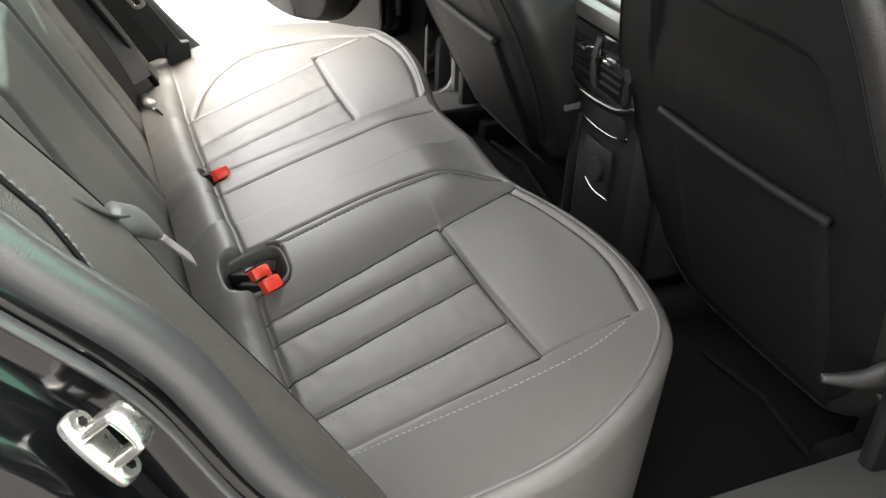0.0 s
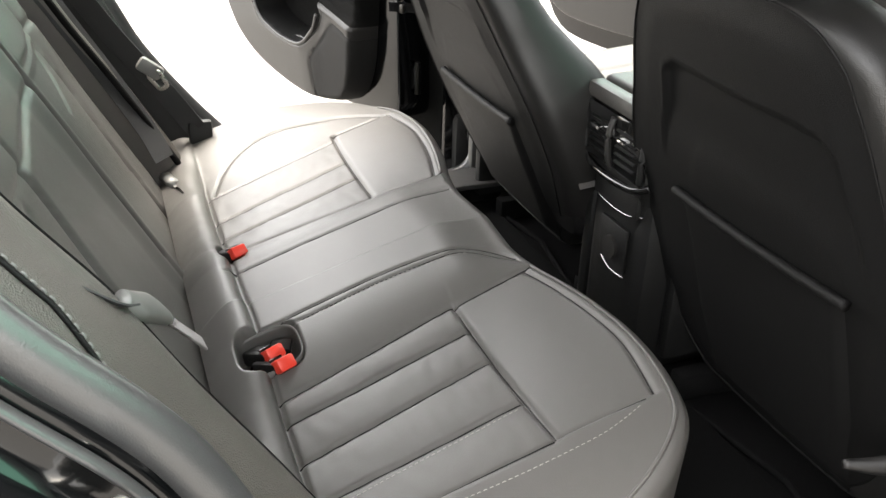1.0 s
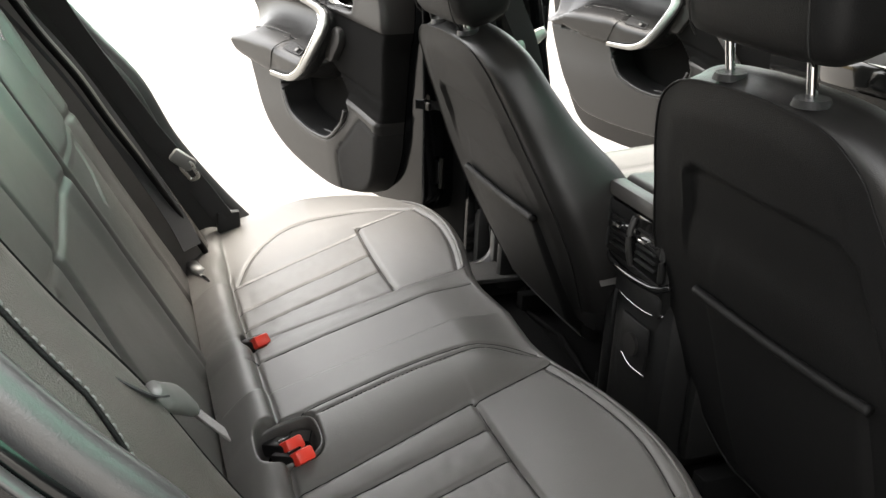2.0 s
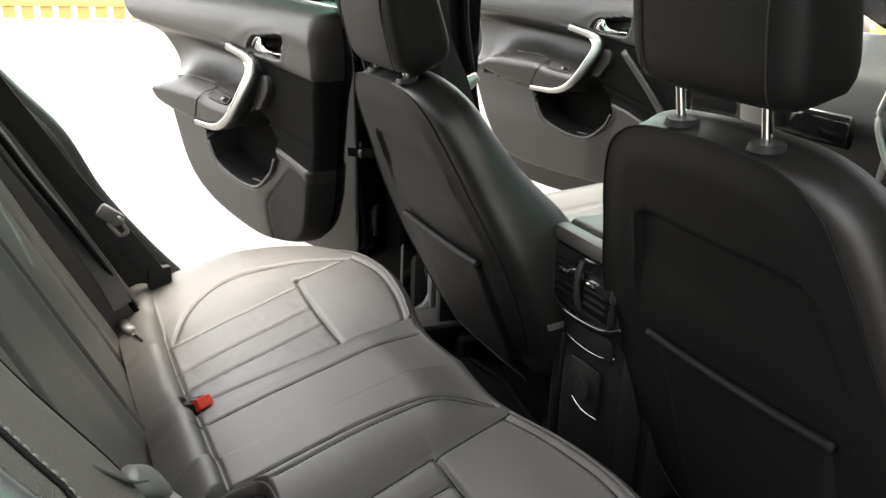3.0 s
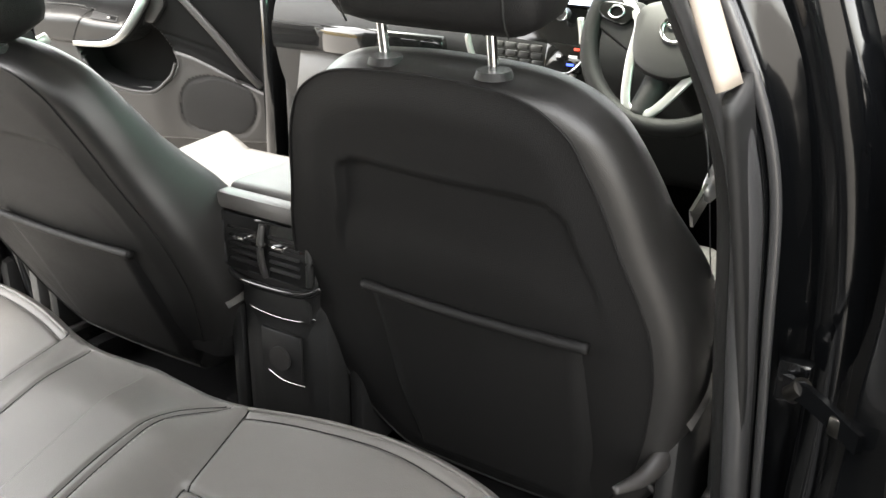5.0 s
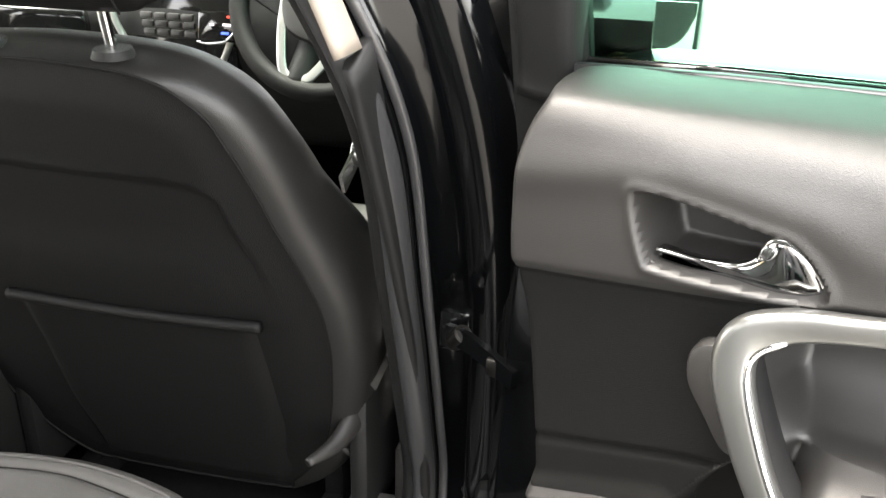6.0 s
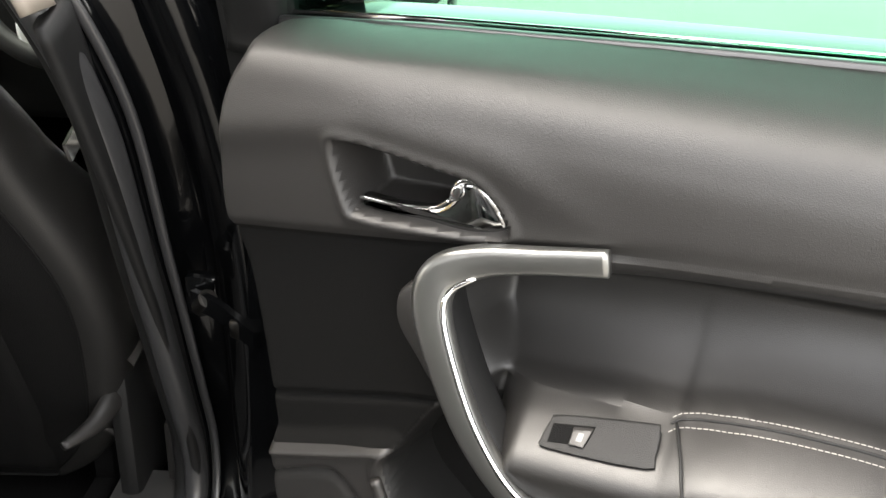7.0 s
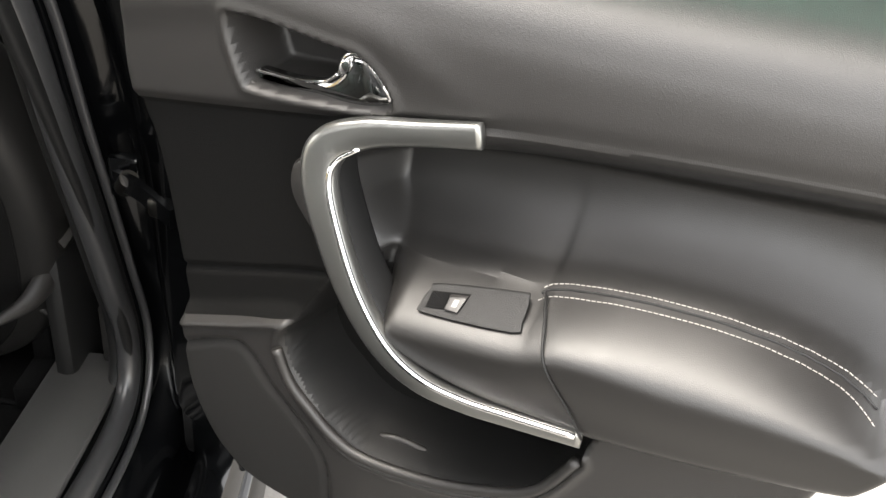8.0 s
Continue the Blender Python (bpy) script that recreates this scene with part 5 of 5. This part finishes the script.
# ---- centre console ----
def centre_console():
    con = thing("centre_console", (0, 0.5, 0.28), "black centre console with rear vents and grey armrest lid", "console")
    part("body", block((0.19, 0.55, 0.36), (0, 0.535, 0.46), 0.025), PLASTIC_DARK, con)
    # rear face: a rounded tower that swells towards the top
    rows = []
    zs = np.linspace(0.29, 0.762, 30)
    for z in zs:
        b = np.interp(z, (0.29, 0.45, 0.60, 0.65, 0.74, 0.762), (0.080, 0.078, 0.082, 0.098, 0.100, 0.094))
        y = np.interp(z, (0.29, 0.45, 0.56, 0.62, 0.645, 0.70, 0.75, 0.762), (0.262, 0.256, 0.258, 0.248, 0.232, 0.236, 0.238, 0.246))
        sec = [(-b, 0.34), (-b, 0.285), (-b + 0.006, y + 0.014), (-b + 0.02, y + 0.003), (0, y), (b - 0.02, y + 0.003), (b - 0.006, y + 0.014), (b, 0.285), (b, 0.34)]
        rows.append(curve(sec, 4))
    verts = [(x, y, z) for z, r in zip(zs, rows) for x, y in r]
    solid("rear_cover", verts, lattice(len(zs), len(rows[0])).tolist(), PLASTIC_DARK, con)
    lid = block((0.205, 0.36, 0.035), (0, 0.44, 0.768), 0.014, (0, 0, 0), 3)
    part("armrest_lid", lid, LEATHER, con, "smooth grey armrest lid")
    part("lid_back", block((0.200, 0.034, 0.030), (0, 0.246, 0.764), 0.010), LEATHER, con)
    # vents
    vent = part("vent_panel", block((0.186, 0.012, 0.096), (0, 0.236, 0.700), 0.010), PIANO, con, "gloss black rear air vent")
    for s in (-1, 1):
        for k in range(5):
            part("slat", block((0.060, 0.010, 0.0035), (s * 0.042, 0.231, 0.672 + 0.0135 * k), 0.001, (24, 0, 0)), PLASTIC_DARK, vent)
        part("tab", block((0.022, 0.014, 0.007), (s * 0.040 - 0.004, 0.226, 0.712), 0.002), CHROME, vent, "chrome vent tab")
        tube("bezel", [(s * 0.086, 0.236, 0.740), (s * 0.090, 0.231, 0.700), (s * 0.086, 0.234, 0.658)], 0.006, PLASTIC_DARK, vent)
    tube("vent_bar", [(0.001, 0.228, 0.742), (0.0, 0.221, 0.71), (0.0, 0.224, 0.675), (0.0, 0.231, 0.655)], 0.0055, PLASTIC, vent, "dark vertical vent bar")
    tube("lower_lip", [(-0.094, 0.25, 0.652), (-0.07, 0.234, 0.640), (0.0, 0.228, 0.637), (0.07, 0.234, 0.640), (0.094, 0.25, 0.652)], 0.007, PIANO, con)
    drawer = part("drawer", block((0.140, 0.012, 0.050), (0, 0.253, 0.606), 0.005), PLASTIC_DARK, con)
    tube("drawer_edge", [(-0.076, 0.256, 0.590), (-0.05, 0.247, 0.583), (0, 0.245, 0.580), (0.05, 0.247, 0.583), (0.076, 0.256, 0.590)], 0.0014, DARK_CHROME, drawer, "thin chrome edge")
    sock = part("socket_plate", block((0.085, 0.008, 0.085), (0.003, 0.254, 0.508), 0.01), PLASTIC_DARK, con)
    part("socket_cap", rod((0.003, 0.252, 0.503), (0.003, 0.244, 0.503), 0.021, 28), PLASTIC, sock, "round socket cover")
    tube("chrome_strip", [(-0.030, 0.252, 0.472), (0.01, 0.247, 0.464), (0.052, 0.250, 0.464)], 0.0020, DARK_CHROME, con, "thin chrome strip")
    part("side_bulge", block((0.03, 0.13, 0.10), (0.098, 0.315, 0.70), 0.013), PLASTIC, con)
    part("front_tunnel", block((0.22, 0.75, 0.30), (0, 1.10, 0.44), 0.03), PLASTIC_DARK, con)
    part("selector_boot", block((0.07, 0.09, 0.05), (0, 0.86, 0.60), 0.02), SEAT_BACK, con)
    part("selector_knob", block((0.045, 0.055, 0.06), (0, 0.87, 0.68), 0.018, seg=3), SILVER, con)


centre_console()


# ---- dashboard and steering wheel ----
def dashboard():
    d = thing("dashboard", (0, 1.2, 0.6), "black dashboard with lit screen and silver centre stack", "dashboard")
    sec = [(1.14, 0.62), (1.05, 0.72), (1.01, 0.86), (1.03, 0.95), (1.08, 1.00), (1.25, 1.025), (1.62, 1.00), (1.62, 0.62)]
    sec = curve(sec, 4, True)
    xs = np.linspace(-0.735, 0.735, 25)
    verts = [(x, y + 0.05 * (abs(x) / 0.73) ** 2 * (y < 1.3), z) for x in xs for y, z in sec]
    k = len(sec)
    faces = [(i * k + j, i * k + (j + 1) % k, (i + 1) * k + (j + 1) % k, (i + 1) * k + j) for i in range(24) for j in range(k)]
    solid("body", verts, faces, PLASTIC_DARK, d)
    v, f = sweep([(-0.70, 1.03, 0.865), (-0.40, 1.0, 0.875), (-0.16, 0.985, 0.88)], ring(0.012, 0.035, 16, 0.7))
    solid("trim_band", v, f, PIANO, d, "gloss black trim band", mend=True)
    part("glovebox", block((0.42, 0.02, 0.16), (-0.42, 1.035, 0.76), 0.012, (-12, 0, 0)), PLASTIC, d)
    # centre stack
    part("control_panel", block((0.26, 0.10, 0.30), (0.03, 1.06, 0.86), 0.02, (-8, 0, 0)), PIANO, d)
    scr = part("screen", block((0.190, 0.02, 0.105), (0.098, 1.040, 1.045), 0.008, (-10, 0, 0)), PIANO, d, "lit dashboard screen")
    part("display", block((0.175, 0.003, 0.088), (0.098, 1.0285, 1.045), 0.001, (-10, 0, 0)), SCREEN, scr, "pale blue lit display")
    for s in (-1, 1):
        tube("silver_frame", [(0.03 + s * 0.125, 1.00, 0.98), (0.03 + s * 0.135, 0.995, 0.92), (0.03 + s * 0.115, 1.0, 0.86), (0.03 + s * 0.08, 1.012, 0.80)], 0.007, SILVER, d, "silver stack edge")
    for i in range(4):
        for j in range(3):
            part("button", block((0.026, 0.008, 0.013), (-0.025 + 0.030 * i, 0.990 + 0.004 * j, 0.912 - 0.017 * j), 0.003, (-8, 0, 0)), PLASTIC, d)
    knob = part("knob", rod((0.122, 1.0, 0.985), (0.122, 0.975, 0.988), 0.012, 24), PLASTIC, d)
    tube("knob_ring", [(0.122 + 0.013 * math.cos(a), 0.976, 0.988 + 0.013 * math.sin(a)) for a in np.linspace(0, 2 * np.pi, 13)[:-1]], 0.002, CHROME, knob, closed=True)
    clim = part("climate_display", block((0.085, 0.012, 0.058), (0.130, 0.990, 0.898), 0.006, (-12, 0, 0)), PIANO, d, "black climate display")
    for x, z, m, w in ((0.158, 0.919, LED_RED, 0.012), (0.152, 0.904, LED_WHITE, 0.018), (0.148, 0.888, LED_BLUE, 0.016), (0.120, 0.903, LED_WHITE, 0.009)):
        part("lit_mark", block((w, 0.002, 0.005), (x, 0.981 + 0.2 * (z - 0.898), z), 0.0005, (-12, 0, 0)), m, clim)
    tube("climate_edge", [(0.085, 0.985, 0.868), (0.11, 0.98, 0.866), (0.15, 0.98, 0.874), (0.178, 0.985, 0.905)], 0.003, CHROME, d)
    hood = []
    for a in np.linspace(0, np.pi, 14):
        hood.append((0.40 + 0.17 * math.cos(a), 1.03, 1.0 + 0.085 * math.sin(a)))
    tube("instrument_hood", hood, 0.014, PLASTIC_DARK, d, per=2)
    part("instrument_glass", block((0.30, 0.01, 0.09), (0.40, 1.06, 1.025), 0.01, (-20, 0, 0)), PIANO, d)


dashboard()


def steering_wheel():
    wheel = thing("steering_wheel", (0.405, 0.86, 1.0), "black leather steering wheel with silver spokes", "steering wheel")
    tilt = Matrix.Translation((0.408, 0.855, 0.984)) @ Matrix.Rotation(radians(-26), 4, "X")

    def at(a, b, c=0.0):                       # across, up the wheel's face, towards the driver
        return tilt @ Vector((a, -c, b))
    R = 0.163
    v, f = sweep([at(R * math.cos(t), R * math.sin(t)) for t in np.linspace(0, 2 * np.pi, 49)[:-1]], ring(0.0175, 0.0185, 14), True, ups=[at(0, 0, 1) - at(0, 0, 0)])
    solid("rim", v, f, SEAT_BACK, wheel, "black leather rim", mend=True)
    hub = curve([(-0.07, 0.045), (0.0, 0.062), (0.07, 0.045), (0.078, 0.0), (0.06, -0.06), (0.0, -0.082), (-0.06, -0.06), (-0.078, 0.0)], 5, True)
    slab("hub", hub, lambda a, b, c: at(a, b, c - 0.02), 0.045, PLASTIC, wheel, "dark airbag cover", bevel=0.012)
    v, f = sweep([at(0.024 * math.cos(t), 0.005 + 0.024 * math.sin(t), 0.027) for t in np.linspace(0, 2 * np.pi, 25)[:-1]], ring(0.0035), True)
    solid("round_emblem", v, f, CHROME, wheel, "round chrome emblem", mend=True)
    part("emblem_bar", block((0.034, 0.004, 0.006), tuple(at(0, 0.005, 0.026)), 0.0015, (-26, 20, 0)), CHROME, wheel)
    for s in (-1, 1):
        sp = curve([(s * 0.06, 0.045), (s * 0.165, 0.060), (s * 0.17, 0.02), (s * 0.11, -0.02), (s * 0.075, -0.03)], 4, True)
        slab("spoke", sp, lambda a, b, c: at(a, b, c - 0.018), 0.026, PLASTIC_DARK, wheel, bevel=0.006)
        slab("button_pad", curve([(s * 0.085, 0.040), (s * 0.145, 0.048), (s * 0.148, 0.022), (s * 0.10, 0.008)], 4, True), lambda a, b, c: at(a, b, c + 0.008), 0.008, PIANO, wheel, bevel=0.003)
        v, f = sweep([at(s * (0.118 + 0.014 * math.cos(t)), 0.029 + 0.011 * math.sin(t), 0.018) for t in np.linspace(0, 2 * np.pi, 17)[:-1]], ring(0.002), True)
        solid("button_ring", v, f, CHROME, wheel, mend=True)
    flat = ring(0.0085, 0.004, 14, 0.6)
    face = at(0, 0, 1) - at(0, 0, 0)
    tube("silver_spoke", [at(a, b, c) for a, b, c in ((-0.128, 0.088, 0.004), (-0.118, 0.070, 0.008), (-0.088, 0.036, 0.012), (-0.072, 0.012, 0.013), (-0.072, -0.05, 0.012), (-0.066, -0.115, 0.008), (-0.054, -0.138, 0.006), (-0.022, -0.143, 0.006), (0.002, -0.124, 0.008), (0.048, -0.062, 0.012))],
         0.008, SILVER, wheel, "broad silver spoke edge", section=flat, ups=[face])
    tube("silver_spoke", [at(a, b, c) for a, b, c in ((0.128, 0.088, 0.004), (0.118, 0.070, 0.008), (0.088, 0.036, 0.012), (0.072, 0.012, 0.013), (0.062, -0.03, 0.013))], 0.008, SILVER, wheel, "broad silver spoke edge", section=flat, ups=[face])
    tube("lower_spoke", [at(-0.02, -0.07, -0.012), at(-0.04, -0.15, -0.010)], 0.024, PLASTIC_DARK, wheel)
    part("column", rod(at(0, -0.01, -0.02), at(0, -0.04, -0.26), 0.045, 20), PLASTIC_DARK, wheel)
    for s in (-1, 1):
        part("stalk", rod(at(s * 0.04, 0.0, -0.06), at(s * 0.16, 0.02, -0.05), 0.007), PLASTIC_DARK, wheel)


steering_wheel()


# ---- seat belts ----
def front_belt(s):
    belt = thing("seat_belt", (s * 0.66, 0.26, 0.5), "black front seat belt with pale tongue on the pillar", "seat belt", "front seat belts")
    strap("webbing", [(s * 0.60, 0.125, 1.36), (s * 0.625, 0.20, 1.15), (s * 0.638, 0.265, 1.0), (s * 0.642, 0.305, 0.92), (s * 0.648, 0.34, 0.80), (s * 0.668, 0.37, 0.60), (s * 0.685, 0.38, 0.34)], 0.046, BELT, belt, across=(s * -0.30, 0.95, 0.0))
    v, f = sweep(curve([(s * 0.650, 0.352, 0.945), (s * 0.653, 0.325, 0.928), (s * 0.652, 0.292, 0.912), (s * 0.650, 0.275, 0.902)], 4), ring(0.009, 0.017, 14, 0.6), scale=curve([(0.5, 0.6), (1, 1), (1, 0.9), (0.6, 0.6)], 4))
    hold = solid("tongue_grip", v, f, SILVER, belt, "pale grey tongue grip", mend=True)
    v, f = sweep([(s * 0.650, 0.285, 0.908), (s * 0.648, 0.236, 0.886)], [(-0.002, -0.012), (0.002, -0.012), (0.002, 0.012), (-0.002, 0.012)])
    solid("tongue", v, f, CHROME, hold, smooth=False, mend=True)
    part("loop", block((0.02, 0.05, 0.03), (s * 0.604, 0.125, 1.36), 0.006), PLASTIC_DARK, belt)
    part("anchor", block((0.02, 0.05, 0.06), (s * 0.685, 0.37, 0.33), 0.008), CARPET, belt)


front_belt(1), front_belt(-1)


def near_belt():
    belt = thing("seat_belt", (0.55, -0.50, 0.52), "black rear seat belt with grey tongue beside the side pad", "seat belt", "rear seat belts")
    strap("webbing", [(0.625, -0.775, 1.12), (0.626, -0.672, 0.985), (0.618, -0.580, 0.900), (0.603, -0.556, 0.880)], 0.046, BELT, belt, across=(0.55, 0.75, 0.3))
    v, f = sweep(curve([(0.604, -0.550, 0.888), (0.592, -0.544, 0.873), (0.563, -0.534, 0.852), (0.533, -0.520, 0.823)], 5), ring(0.012, 0.009, 16, 0.8), ups=[FACE], scale=curve([(0.6, 0.6), (1, 1), (1, 1), (0.6, 0.6)], 5))
    g = solid("tongue_grip", v, f, GREYPL, belt, "grey plastic tongue grip", mend=True)
    v, f = sweep([(0.536, -0.521, 0.825), (0.478, -0.489, 0.756)], [(-0.007, -0.0012), (0.007, -0.0012), (0.007, 0.0012), (-0.007, 0.0012)], ups=[FACE])
    solid("tongue", v, f, CHROME, g, "steel tongue", smooth=False, mend=True)


near_belt()


def far_seat_belt():
    belt = thing("seat_belt", (-0.58, -0.5, 0.52), "black rear seat belt in the gap by the far backrest edge", "seat belt", "rear seat belts")
    strap("webbing", [back_point(-0.60, 0.66, -0.01), back_point(-0.602, 0.48, 0.02), back_point(-0.60, 0.30, 0.03), back_point(-0.585, 0.13, 0.034), back_point(-0.565, 0.055, 0.03)], 0.044, BELT, belt, across=(-0.55, 0.75, 0.3))
    v, f = sweep([(-0.578, -0.452, 0.490), (-0.553, -0.446, 0.489), (-0.525, -0.436, 0.490)], ring(0.012, 0.009, 14, 0.8))
    g = solid("tongue_grip", v, f, GREYPL, belt, "grey plastic tongue grip", mend=True)
    v, f = sweep([(-0.530, -0.438, 0.491), (-0.470, -0.422, 0.494)], [(-0.009, -0.0012), (0.009, -0.0012), (0.009, 0.0012), (-0.009, 0.0012)])
    solid("tongue", v, f, CHROME, g, smooth=False, mend=True)


far_seat_belt()


def far_belt():
    belt = thing("seat_belt", (-0.67, -0.45, 0.55), "black rear seat belt with steel tongue along the far pillar", "seat belt", "rear seat belts")
    pts = [(-0.60, -0.74, 1.20), (-0.655, -0.655, 1.0), (-0.670, -0.575, 0.86), (-0.672, -0.505, 0.745), (-0.670, -0.43, 0.64), (-0.66, -0.375, 0.555)]
    strap("webbing", pts, 0.046, BELT, belt, across=(0.3, 0.75, 0.55))
    g = part("tongue_grip", block((0.018, 0.030, 0.052), (-0.652, -0.452, 0.694), 0.007, (52, 0, 0)), GREYPL, belt, "grey plastic tongue grip")
    down = Vector((0, 0.50, -0.86))
    wide = Vector((0.35, 0.80, 0.47))
    hole = [(-0.011, 0.0), (0.011, 0.0), (0.011, 0.020), (0.008, 0.034), (-0.008, 0.034), (-0.011, 0.020)]
    v, f = sweep([Vector((-0.648, -0.447, 0.684)) + wide * a + down * b for a, b in curve(hole, 4, True)], ring(0.0045, 0.0014, 10, 0.6), True, ups=[wide.cross(down)])
    solid("tongue", v, f, ZINC, g, "bright steel tongue with a slot", mend=True)
    part("anchor", block((0.02, 0.05, 0.08), (-0.668, -0.365, 0.53), 0.006), PLASTIC_DARK, belt)


far_belt()


def buckle(x, y, z, turn, lean, label):
    b = thing("belt_buckle", (x, y, z - 0.03), label, "belt buckle", "rear belt buckles")
    m = pose(x, y, z, lean, 0, turn)

    def put(bm, name, mat, lab=""):
        bmesh.ops.transform(bm, matrix=m, verts=bm.verts)
        return part(name, bm, mat, b, lab)
    put(block((0.032, 0.058, 0.022), (0, -0.012, -0.004), 0.005), "case", PLASTIC_DARK)
    put(block((0.029, 0.026, 0.020), (0, 0.016, 0.0), 0.004, (18, 0, 0)), "release_button", RED, "red release button")
    put(block((0.022, 0.004, 0.003), (0, 0.001, 0.009), 0.001), "slot", PIANO)


cup = thing("buckle_cup", (0.135, -0.38, 0.45), "black plastic cup round the buckles in the bench", "buckle cup")
v, f = sweep([(0.135 + 0.05 * math.copysign(abs(math.cos(t)) ** 0.6, math.cos(t)), -0.380 + 0.046 * math.copysign(abs(math.sin(t)) ** 0.6, math.sin(t)), 0.492 + 0.3 * 0.046 * math.copysign(abs(math.sin(t)) ** 0.6, math.sin(t)))
              for t in np.linspace(0, 2 * np.pi, 41)[:-1]], ring(0.0025, 0.012, 10), True)
solid("cup_wall", v, f, LEATHER, cup, mend=True)
part("cup_floor", block((0.09, 0.085, 0.01), (0.135, -0.380, 0.458), 0.003, (16, 0, 0)), PIANO, cup)
buckle(0.132, -0.382, 0.497, -62, 24, "black belt buckle with red button in the bench cup")
buckle(0.166, -0.374, 0.500, -62, 24, "black belt buckle with red button in the bench cup")
buckle(-0.196, -0.378, 0.492, -62, 24, "black belt buckle with red button beside the backrest")

# ---- floor mats ----
for s in (1, -1):
    mat = thing("floor_mat", (s * 0.40, 0.13, 0.28), "black carpet floor mat in the rear footwell", "floor mat", "rear floor mats")
    part("mat_carpet", block((0.44, 0.30, 0.014), (s * 0.42, 0.16, 0.289), 0.006), CARPET, mat)
    tube("binding", [(s * 0.42 + a, 0.16 + b, 0.291) for a, b in ((-0.215, -0.145), (0.215, -0.145), (0.215, 0.145), (-0.215, 0.145))], 0.006, CARPET, mat, per=2, closed=True)
